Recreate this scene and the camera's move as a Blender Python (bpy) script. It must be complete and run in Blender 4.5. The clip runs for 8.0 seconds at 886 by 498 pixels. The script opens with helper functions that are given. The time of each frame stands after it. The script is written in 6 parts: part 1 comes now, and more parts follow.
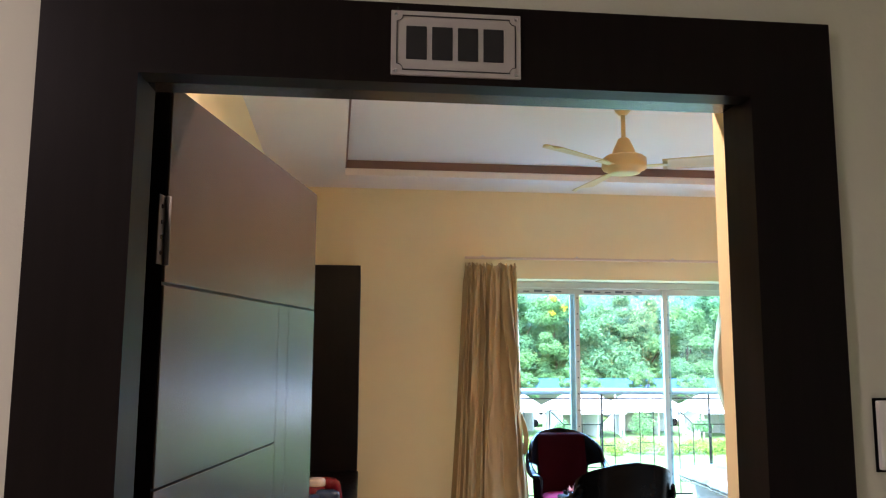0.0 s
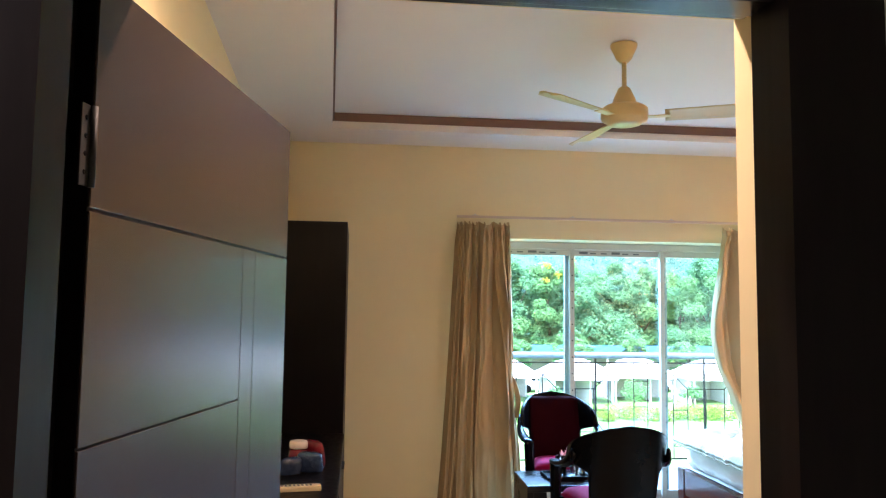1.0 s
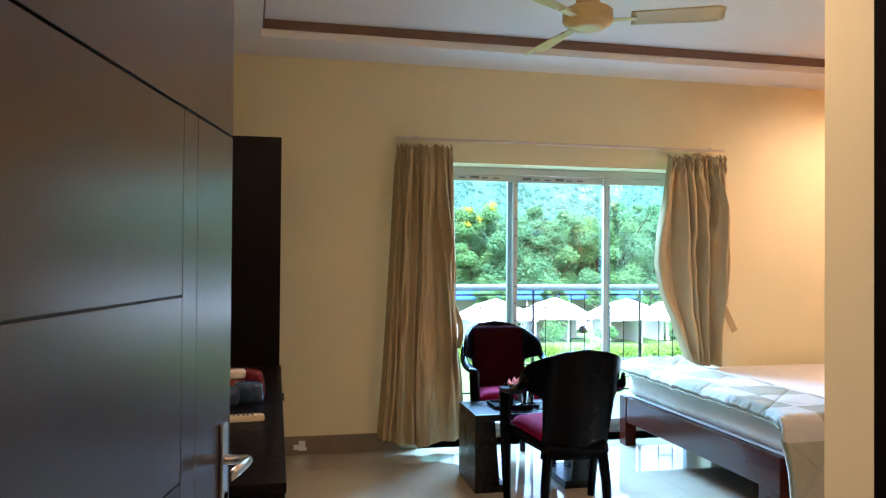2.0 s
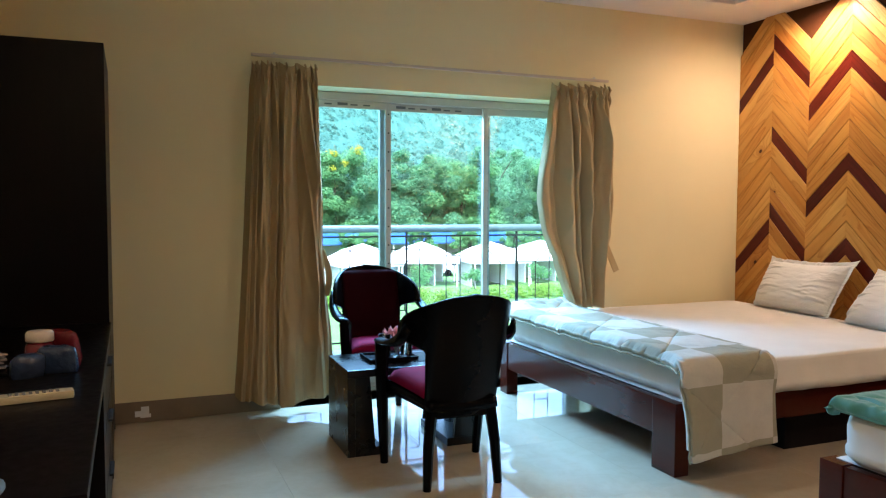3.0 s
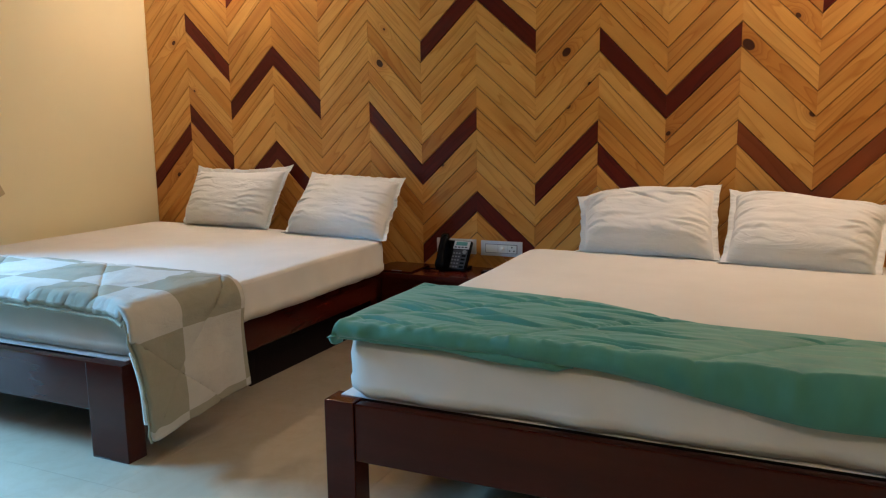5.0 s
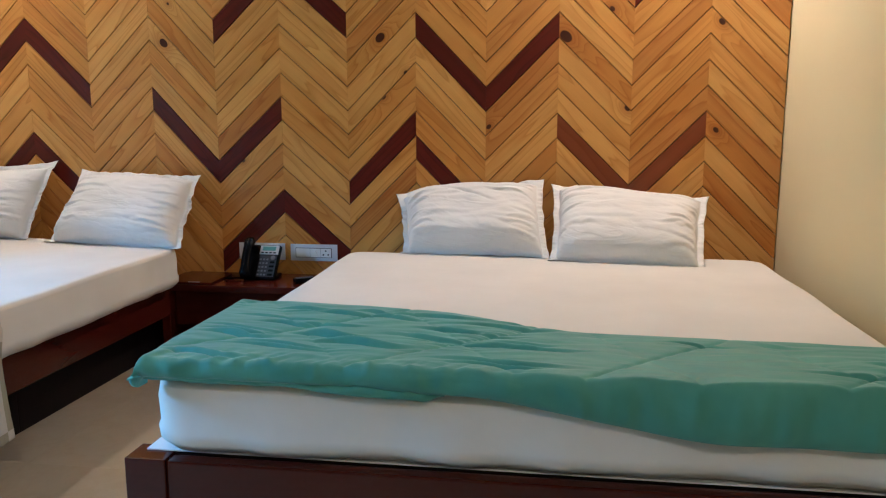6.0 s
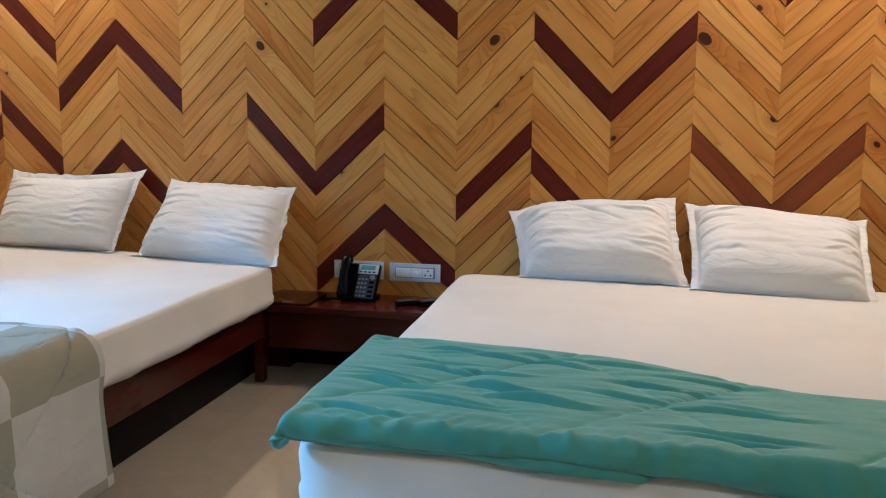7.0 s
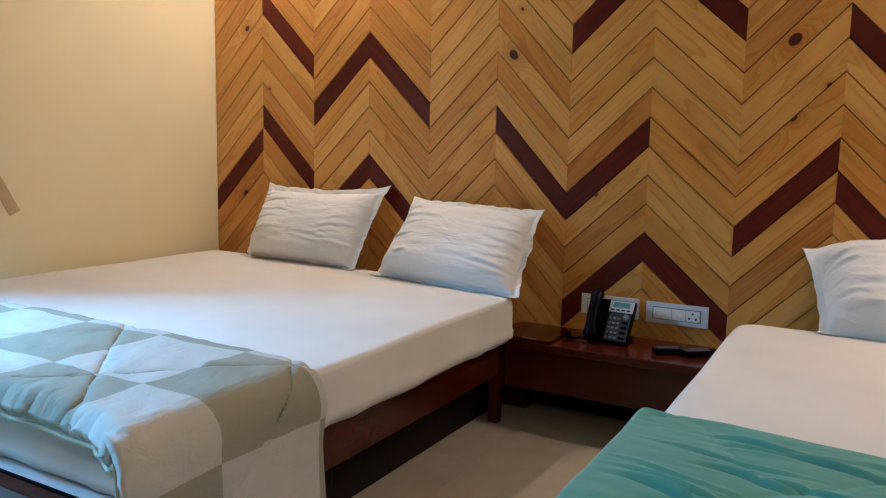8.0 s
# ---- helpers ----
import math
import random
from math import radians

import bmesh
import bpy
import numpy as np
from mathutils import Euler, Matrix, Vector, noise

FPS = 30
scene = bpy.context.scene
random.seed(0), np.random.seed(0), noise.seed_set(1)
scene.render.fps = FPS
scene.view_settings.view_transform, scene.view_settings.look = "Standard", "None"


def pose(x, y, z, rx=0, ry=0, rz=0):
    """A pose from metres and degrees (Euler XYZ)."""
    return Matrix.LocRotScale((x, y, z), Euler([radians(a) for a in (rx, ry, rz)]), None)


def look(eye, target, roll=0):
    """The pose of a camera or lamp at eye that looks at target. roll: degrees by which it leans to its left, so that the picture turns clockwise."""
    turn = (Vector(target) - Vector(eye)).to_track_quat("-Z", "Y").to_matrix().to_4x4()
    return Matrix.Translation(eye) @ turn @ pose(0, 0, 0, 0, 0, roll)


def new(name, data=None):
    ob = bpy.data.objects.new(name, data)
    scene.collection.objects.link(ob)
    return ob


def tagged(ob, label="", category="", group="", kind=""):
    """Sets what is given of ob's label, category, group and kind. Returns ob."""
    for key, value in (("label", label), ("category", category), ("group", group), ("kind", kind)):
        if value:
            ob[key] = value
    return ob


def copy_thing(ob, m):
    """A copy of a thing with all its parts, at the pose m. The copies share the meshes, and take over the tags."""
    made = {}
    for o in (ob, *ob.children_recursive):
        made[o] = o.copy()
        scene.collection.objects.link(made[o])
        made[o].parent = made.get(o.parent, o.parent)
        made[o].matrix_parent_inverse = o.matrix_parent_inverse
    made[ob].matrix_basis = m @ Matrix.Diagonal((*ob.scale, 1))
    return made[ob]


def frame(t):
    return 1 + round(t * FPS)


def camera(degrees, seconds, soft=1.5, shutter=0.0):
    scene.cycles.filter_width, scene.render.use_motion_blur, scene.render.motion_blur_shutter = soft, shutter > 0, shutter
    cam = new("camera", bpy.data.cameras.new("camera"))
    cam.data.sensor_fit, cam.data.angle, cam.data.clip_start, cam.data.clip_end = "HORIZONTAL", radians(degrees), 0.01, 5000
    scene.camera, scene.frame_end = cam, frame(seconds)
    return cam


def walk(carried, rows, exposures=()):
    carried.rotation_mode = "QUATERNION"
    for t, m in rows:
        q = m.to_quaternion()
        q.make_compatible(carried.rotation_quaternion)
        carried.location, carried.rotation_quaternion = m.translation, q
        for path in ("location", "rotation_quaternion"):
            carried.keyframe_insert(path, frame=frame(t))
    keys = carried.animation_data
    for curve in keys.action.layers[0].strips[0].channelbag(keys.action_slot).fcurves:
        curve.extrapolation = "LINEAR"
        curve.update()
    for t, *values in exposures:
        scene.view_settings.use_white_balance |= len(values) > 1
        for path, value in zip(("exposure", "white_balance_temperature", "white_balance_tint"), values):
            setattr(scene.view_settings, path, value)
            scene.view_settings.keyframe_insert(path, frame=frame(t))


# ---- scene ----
cam = camera(60.1, 8.0, soft=1.2)
PATH = [
    (0, (-0.084, 1.524, 1.539), (0.12, 3.498, 1.791), 0.3),
    (0.5, (-0.083, 1.548, 1.528), (0.121, 3.524, 1.755), 0.4),
    (1, (-0.035, 1.723, 1.499), (0.184, 3.704, 1.665), 0.7),
    (2.3, (-0.148, 2.204, 1.346), (0.383, 4.132, 1.318), 0.3),
    (2.5, (-0.146, 2.331, 1.341), (0.458, 4.236, 1.275), 0.3),
    (3, (-0.015, 2.599, 1.313), (0.744, 4.446, 1.198), 0.2),
    (3.5, (0.042, 2.885, 1.275), (1.035, 4.615, 1.129), -0.3),
    (4, (0.173, 3.091, 1.245), (1.447, 4.62, 1.042), -0.8),
    (4.5, (0.394, 3.255, 1.196), (1.968, 4.459, 0.932), -0.9),
    (5, (0.534, 3.451, 1.168), (2.332, 4.268, 0.853), -0.7),
    (5.2, (0.584, 3.503, 1.148), (2.439, 4.177, 0.825), -0.9),
    (6.3, (0.925, 3.811, 1.126), (2.885, 4.05, 0.809), 0.3),
    (6.5, (0.989, 3.883, 1.117), (2.95, 4.135, 0.81), 0.5),
    (7, (1.102, 4.067, 1.135), (3.038, 4.47, 0.837), 0.5),
    (7.5, (1.292, 4.149, 1.129), (3.16, 4.807, 0.851), 0.9),
    (8, (1.463, 4.26, 1.123), (3.191, 5.235, 0.866), 1.2),
]
EXPOSURE = [(0.0, 4.02, 6500, 40), (1.0, 4.02, 6450, 40), (2.5, 3.34, 6450, 31), (4.0, 2.97, 5850, 25), (4.5, 2.83, 6250, 27), (5.2, 3.02, 5750, 22), (6.5, 3.37, 5050, 21), (7.5, 3.22, 5250, 21), (8.0, 3.1, 5450, 23)]
walk(cam, [(t, look(eye, target, roll)) for t, eye, target, roll in PATH], EXPOSURE)

# ---- world, sun and lamps ----
world = bpy.data.worlds.new("sky")
scene.world = world
world.use_nodes = True
wn = world.node_tree
sky = wn.nodes.new("ShaderNodeTexSky")
sky.sky_type = "NISHITA"
sky.sun_disc = False
sky.sun_elevation = radians(52)
sky.sun_rotation = radians(200)
sky.air_density, sky.dust_density, sky.ozone_density = 1.0, 3.0, 1.0
wn.nodes["Background"].inputs["Strength"].default_value = 0.15
wn.links.new(sky.outputs[0], wn.nodes["Background"].inputs["Color"])


def lamp(name, kind, energy, color, m, **settings):
    data = bpy.data.lights.new(name, kind)
    data.energy, data.color = energy, color
    if "size" in settings:
        data.shape = "DISK"
        data.size = settings["size"]
    if "wide" in settings:
        data.shape = "RECTANGLE"
        data.size, data.size_y = settings["wide"]
    if "angle" in settings:
        data.angle = settings["angle"]
    if "spot" in settings:
        data.spot_size, data.spot_blend = settings["spot"], 0.8
        data.shadow_soft_size = 0.04
    ob = new(name, data)
    ob.matrix_world = m
    return ob


lamp("sun", "SUN", 1.45, (1.0, 0.95, 0.88), look((0, 0, 60), (12, 33, 0)), angle=radians(12))
WARM = (1.0, 0.82, 0.56)
# recessed downlights in the lowered ceiling border, one a lamp
# only the first is a known fitting; the other two are unseen added fill
DOWNLIGHTS_AND_FILLS = [(4.38, 6.60, 9.9), (4.38, 3.30, 11.5), (0.1, 3.40, 8.2)]
for dx, dy, watts in DOWNLIGHTS_AND_FILLS:
    lamp("downlight_or_fill_lamp", "SPOT", watts, WARM, look((dx, dy, 2.755), (dx, dy, 0)), spot=radians(174))
# added area lamp standing in for the open sky, over the balcony outside the window
lamp("sky_standin", "AREA", 88, (0.25, 0.66, 1.0), look((1.8, 9.0, 2.68), (1.1, 4.9, 0.5)), wide=(2.5, 0.7))
# unseen fill light added to brighten the corridor, without a fitting
lamp("corridor_fill", "AREA", 2.2, (1.0, 0.95, 0.85), look((-1.7, 1.3, 2.72), (-1.7, 1.3, 0)), size=0.4)


# ---- materials ----
def mat(name, color, rough=0.6, metal=0.0, spec=0.5, coat=0.0):
    m = bpy.data.materials.new(name)
    m.use_nodes = True
    b = m.node_tree.nodes["Principled BSDF"]
    b.inputs["Base Color"].default_value = (*color, 1)
    b.inputs["Roughness"].default_value = rough
    b.inputs["Metallic"].default_value = metal
    b.inputs["Specular IOR Level"].default_value = spec
    b.inputs["Coat Weight"].default_value = coat
    return m


def bsdf(m):
    return m.node_tree.nodes["Principled BSDF"]


def node(m, kind, **values):
    n = m.node_tree.nodes.new(kind)
    for k, v in values.items():
        n.inputs[k.replace("_", " ")].default_value = v
    return n


def join(m, a, b):
    m.node_tree.links.new(a, b)


def coords(m, source="Object", scale=(1, 1, 1)):
    c = node(m, "ShaderNodeTexCoord")
    g = node(m, "ShaderNodeMapping", Scale=scale)
    join(m, c.outputs[source], g.inputs[0])
    return g


def noisy(m, where, scale=5.0, detail=4.0, rough=0.6, distort=0.0):
    n = node(m, "ShaderNodeTexNoise", Scale=scale, Detail=detail, Roughness=rough, Distortion=distort)
    join(m, where.outputs[0], n.inputs["Vector"])
    return n


def ramp(m, source, stops):
    r = node(m, "ShaderNodeValToRGB")
    while len(r.color_ramp.elements) < len(stops):
        r.color_ramp.elements.new(0.5)
    for e, (p, c) in zip(r.color_ramp.elements, stops):
        e.position, e.color = p, (*c, 1)
    join(m, source, r.inputs[0])
    return r


def mixed(m, a, b, factor, blend="MIX"):
    x = m.node_tree.nodes.new("ShaderNodeMix")
    x.data_type, x.blend_type = "RGBA", blend
    for socket, v in ((x.inputs[6], a), (x.inputs[7], b)):
        if isinstance(v, tuple):
            socket.default_value = (*v, 1)
        else:
            join(m, v, socket)
    if isinstance(factor, float):
        x.inputs[0].default_value = factor
    else:
        join(m, factor, x.inputs[0])
    return x.outputs[2]


def bump(m, height, strength=0.2, distance=0.01):
    b = node(m, "ShaderNodeBump", Strength=strength, Distance=distance)
    join(m, height, b.inputs["Height"])
    join(m, b.outputs[0], bsdf(m).inputs["Normal"])
    return b


def speckled(name, c1, c2, scale=4.0, rough=0.6, bump_scale=60.0, bump_strength=0.1, distance=0.004, detail=5.0, spec=0.5, stretch=(1, 1, 1), coat=0.0, metal=0.0, rough2=None):
    """A surface with two tones in soft patches, a finer grain over them, and fine relief."""
    m = mat(name, c1, rough, metal, spec, coat)
    g = coords(m, "Object", stretch)
    big = noisy(m, g, scale, detail)
    fine = noisy(m, g, scale * 9, 3)
    r = ramp(m, big.outputs[0], [(0.35, c1), (0.68, c2)])
    join(m, mixed(m, r.outputs[0], mixed(m, c1, c2, 0.5), fine.outputs[0]), bsdf(m).inputs["Base Color"])
    if rough2 is not None:
        rr = ramp(m, big.outputs[0], [(0.3, (rough,) * 3), (0.7, (rough2,) * 3)])
        join(m, rr.outputs[0], bsdf(m).inputs["Roughness"])
    if bump_strength:
        bump(m, noisy(m, g, bump_scale, 3).outputs[0], bump_strength, distance)
    return m


M_WALL = speckled("cream_wall_paint", (0.74, 0.64, 0.385), (0.78, 0.68, 0.42), 1.2, 0.55, 90, 0.12, 0.003)
M_CEIL = speckled("ceiling_paint", (0.78, 0.73, 0.68), (0.81, 0.76, 0.71), 0.8, 0.75, 70, 0.08, 0.003)
M_CORR = speckled("corridor_wall_paint", (0.58, 0.58, 0.48), (0.63, 0.62, 0.52), 1.0, 0.7, 80, 0.15, 0.003)
M_GROOVE = speckled("brown_cornice_paint", (0.16, 0.085, 0.06), (0.2, 0.11, 0.08), 3, 0.5)
M_MAHOG = speckled("mahogany_polish", (0.074, 0.0100, 0.0048), (0.034, 0.0049, 0.0024), 2.2, 0.15, 9, 0.05, 0.003, spec=0.38, stretch=(1, 1, 6), rough2=0.22)
M_WENGE = speckled("wenge_laminate", (0.0055, 0.0035, 0.0035), (0.003, 0.002, 0.002), 6, 0.3, 120, 0.0, 0.001, spec=0.09, stretch=(6, 6, 0.5), rough2=0.42)
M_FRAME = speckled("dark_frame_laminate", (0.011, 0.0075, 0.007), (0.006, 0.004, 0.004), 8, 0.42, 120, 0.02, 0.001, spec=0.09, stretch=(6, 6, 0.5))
M_LEAF = speckled("walnut_door_laminate", (0.044, 0.027, 0.019), (0.018, 0.011, 0.009), 11, 0.27, 160, 0.004, 0.001, spec=0.36, stretch=(8, 8, 0.4))
M_TABLE = speckled("black_table_laminate", (0.006, 0.005, 0.005), (0.0035, 0.003, 0.003), 6, 0.24, 90, 0.01, 0.001, spec=0.42, rough2=0.32)
M_BLACKPL = speckled("black_plastic", (0.002, 0.002, 0.0025), (0.0035, 0.0035, 0.004), 12, 0.26, 220, 0.0, 0.001, spec=0.08)
M_REDCLOTH = speckled("red_cushion_cloth", (0.25, 0.004, 0.04), (0.19, 0.003, 0.03), 9, 0.9, 500, 0.35, 0.002, spec=0.08)
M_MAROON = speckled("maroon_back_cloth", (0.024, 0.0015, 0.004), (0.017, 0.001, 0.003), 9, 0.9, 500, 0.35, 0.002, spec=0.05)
M_CURTAIN = speckled("beige_curtain_cloth", (0.45, 0.33, 0.17), (0.54, 0.405, 0.22), 3.5, 0.85, 400, 0.3, 0.002, stretch=(1, 1, 0.35))
M_STEEL = speckled("brushed_steel", (0.62, 0.62, 0.62), (0.55, 0.55, 0.56), 20, 0.28, 200, 0.02, 0.001, metal=1.0)
M_HINGE = speckled("dull_hinge_metal", (0.02, 0.0195, 0.019), (0.014, 0.0135, 0.013), 20, 0.6, 200, 0.05, 0.001, metal=0.3)
M_ALU = speckled("white_powder_coat", (0.5, 0.47, 0.42), (0.43, 0.40, 0.36), 5, 0.45, 120, 0.05, 0.001)
M_FANPAINT = speckled("ivory_fan_enamel", (0.66, 0.50, 0.24), (0.6, 0.44, 0.2), 6, 0.35, 100, 0.02, 0.001)
M_WHITEPL = speckled("white_switch_plastic", (0.78, 0.78, 0.76), (0.72, 0.72, 0.70), 10, 0.35, 200, 0.02, 0.001)
M_GREYPL = speckled("grey_plate_plastic", (0.36, 0.37, 0.39), (0.31, 0.32, 0.34), 10, 0.35, 200, 0.02, 0.001)
M_BARK = speckled("bark", (0.09, 0.065, 0.045), (0.05, 0.036, 0.026), 6, 0.95, 25, 0.8, 0.05, stretch=(1, 1, 0.3))
M_TENT = speckled("white_tent_canvas", (0.66, 0.67, 0.70), (0.58, 0.59, 0.62), 0.8, 0.8, 6, 0.2, 0.03)
M_BLUE = speckled("blue_sheet_roof", (0.012, 0.085, 0.32), (0.02, 0.12, 0.4), 0.4, 0.5, 3, 0.3, 0.05)
M_LAWN = speckled("lawn", (0.085, 0.21, 0.055), (0.12, 0.27, 0.075), 0.35, 0.95, 9, 0.6, 0.08)
M_HUT = speckled("pale_hut_plaster", (0.5, 0.48, 0.44), (0.42, 0.4, 0.36), 0.7, 0.9, 8, 0.2, 0.02)
M_RAIL = speckled("black_iron", (0.008, 0.009, 0.01), (0.012, 0.013, 0.014), 9, 0.7, 90, 0.1, 0.001, spec=0.1)
M_RAILTOP = speckled("pale_steel_rail", (0.17, 0.185, 0.20), (0.13, 0.145, 0.16), 4, 0.35, 60, 0.05, 0.001, metal=0.3)
M_SKIRT = speckled("brown_stone_skirting", (0.25, 0.185, 0.125), (0.19, 0.14, 0.095), 5, 0.25, 60, 0.04, 0.001)
M_PALEPL = speckled("pale_plate_plastic", (0.62, 0.64, 0.67), (0.56, 0.58, 0.61), 10, 0.35, 200, 0.02, 0.001)
M_PAPER = speckled("white_paper", (0.78, 0.78, 0.76), (0.7, 0.7, 0.69), 12, 0.8)
M_INK = mat("black_print", (0.012, 0.012, 0.014), 0.5)
M_PLATE = speckled("silver_number_plate", (0.47, 0.44, 0.42), (0.41, 0.38, 0.36), 5, 0.42, 200, 0.03, 0.001)
M_LCD = mat("lcd_screen", (0.07, 0.19, 0.18), 0.2)
M_KEYS = mat("grey_keys", (0.13, 0.13, 0.135), 0.6, spec=0.2)
M_KEYPANEL = speckled("dark_grey_phone_panel", (0.022, 0.023, 0.026), (0.03, 0.031, 0.034), 20, 0.6, 200, 0.02, 0.001, spec=0.15)
M_PINK = speckled("pink_petals", (0.7, 0.28, 0.29), (0.78, 0.42, 0.41), 30, 0.8, 90, 0.2, 0.002)
M_CREAMPL = speckled("aged_cream_plastic", (0.5, 0.42, 0.27), (0.42, 0.35, 0.22), 12, 0.5, 150, 0.04, 0.001)
M_REDJAR = speckled("dark_red_jar", (0.16, 0.01, 0.015), (0.1, 0.008, 0.012), 14, 0.15)
M_BLUEPK = speckled("blue_foil_packet", (0.015, 0.03, 0.075), (0.04, 0.06, 0.11), 14, 0.2, 30, 0.6, 0.01)
M_WHITELID = speckled("ivory_lid", (0.55, 0.44, 0.36), (0.6, 0.49, 0.41), 9, 0.45)
M_SACHET = speckled("printed_sachets", (0.5, 0.42, 0.36), (0.14, 0.09, 0.07), 16, 0.6)
M_BOTTLE = speckled("pale_blue_bottle", (0.35, 0.48, 0.56), (0.28, 0.42, 0.5), 9, 0.12)
# hill green shifted towards blue, which puts distance haze into the colour
M_HILL = speckled("hazed_forested_hill", (0.03, 0.108, 0.09), (0.06, 0.158, 0.13), 0.22, 1.0, 0.5, 0.25, 2.0, detail=3, spec=0.05)
M_SLAB = speckled("balcony_slab", (0.36, 0.35, 0.32), (0.30, 0.29, 0.27), 2, 0.6)
M_GLOW = mat("lit_downlight_lens", (1, 0.9, 0.7))
bsdf(M_GLOW).inputs["Emission Color"].default_value = (1.0, 0.86, 0.62, 1)
bsdf(M_GLOW).inputs["Emission Strength"].default_value = 12.0


def glass(name, tint, rough=0.0):
    m = mat(name, tint, rough)
    bsdf(m).inputs["Transmission Weight"].default_value = 1.0
    bsdf(m).inputs["IOR"].default_value = 1.45
    return m


M_GLASS = glass("clear_drinking_glass", (0.95, 0.97, 0.97))


def pane_glass():
    m = bpy.data.materials.new("window_pane")
    m.use_nodes = True
    t = m.node_tree
    t.nodes.remove(t.nodes["Principled BSDF"])
    clear, gloss, both = t.nodes.new("ShaderNodeBsdfTransparent"), t.nodes.new("ShaderNodeBsdfGlossy"), t.nodes.new("ShaderNodeMixShader")
    clear.inputs[0].default_value = (0.77, 0.92, 0.95, 1)
    gloss.inputs["Roughness"].default_value = 0.02
    both.inputs[0].default_value = 0.05
    t.links.new(clear.outputs[0], both.inputs[1])
    t.links.new(gloss.outputs[0], both.inputs[2])
    t.links.new(both.outputs[0], t.nodes["Material Output"].inputs[0])
    return m


M_PANE = pane_glass()


def crumpled(name, c1, c2, stretch, strength, crease=0.25):
    """White cotton with drawn creases along one way and a fine weave."""
    m = mat(name, c1, 0.9, spec=0.2)
    g = coords(m, "Object")
    tone = ramp(m, noisy(m, g, 2.5, 4).outputs[0], [(0.35, c1), (0.68, c2)])
    join(m, tone.outputs[0], bsdf(m).inputs["Base Color"])
    w = node(m, "ShaderNodeMapping", Scale=stretch)
    join(m, g.outputs[0], w.inputs[0])
    long = noisy(m, w, 1.0, 5, 0.55, 0.9)
    sharp = ramp(m, noisy(m, w, 0.6, 2, 0.5, 1.5).outputs[0], [(0.42, (0, 0, 0)), (0.5, (1, 1, 1)), (0.58, (0, 0, 0))])
    bump(m, mixed(m, long.outputs[0], sharp.outputs[0], crease), strength, 0.02)
    return m


M_SHEET = crumpled("white_bed_sheet", (0.64, 0.605, 0.545), (0.70, 0.665, 0.605), (2.5, 4.0, 7.0), 0.08, 0.0)
M_PILLOW = crumpled("white_pillow_cotton", (0.67, 0.655, 0.635), (0.73, 0.715, 0.695), (7.0, 5.0, 18.0), 0.36, 0.18)


def tile_material():
    m = mat("cream_vitrified_tile", (0.5, 0.44, 0.35), 0.05)
    bsdf(m).inputs["IOR"].default_value = 1.95
    g = coords(m, "Object")
    info = node(m, "ShaderNodeObjectInfo")
    shift = node(m, "ShaderNodeVectorMath")
    shift.operation = "ADD"
    big = node(m, "ShaderNodeVectorMath")
    big.operation = "SCALE"
    big.inputs[3].default_value = 40.0
    comb = node(m, "ShaderNodeCombineXYZ")
    join(m, info.outputs["Random"], comb.inputs[0])
    join(m, info.outputs["Random"], comb.inputs[1])
    join(m, comb.outputs[0], big.inputs[0])
    join(m, g.outputs[0], shift.inputs[0])
    join(m, big.outputs[0], shift.inputs[1])
    cloud = noisy(m, shift, 2.2, 6, 0.65, 1.2)
    vein = noisy(m, shift, 7.0, 5, 0.6, 2.5)
    a = ramp(m, cloud.outputs[0], [(0.3, (0.46, 0.376, 0.262)), (0.7, (0.52, 0.435, 0.315))])
    b = ramp(m, vein.outputs[0], [(0.45, (0.50, 0.435, 0.34)), (0.62, (0.35, 0.29, 0.21))])
    join(m, mixed(m, a.outputs[0], b.outputs[0], 0.12), bsdf(m).inputs["Base Color"])
    rr = ramp(m, vein.outputs[0], [(0.3, (0.03,) * 3), (0.75, (0.05,) * 3)])
    join(m, rr.outputs[0], bsdf(m).inputs["Roughness"])
    bump(m, noisy(m, shift, 1.3, 2).outputs[0], 0.015, 0.01)
    return m


M_TILE = tile_material()


def calc(m, kind, a, b=None):
    n = node(m, "ShaderNodeMath")
    n.operation = kind
    for socket, v in zip(n.inputs, (a, b)):
        if isinstance(v, (int, float)):
            socket.default_value = v
        elif v is not None:
            join(m, v, socket)
    return n.outputs[0]


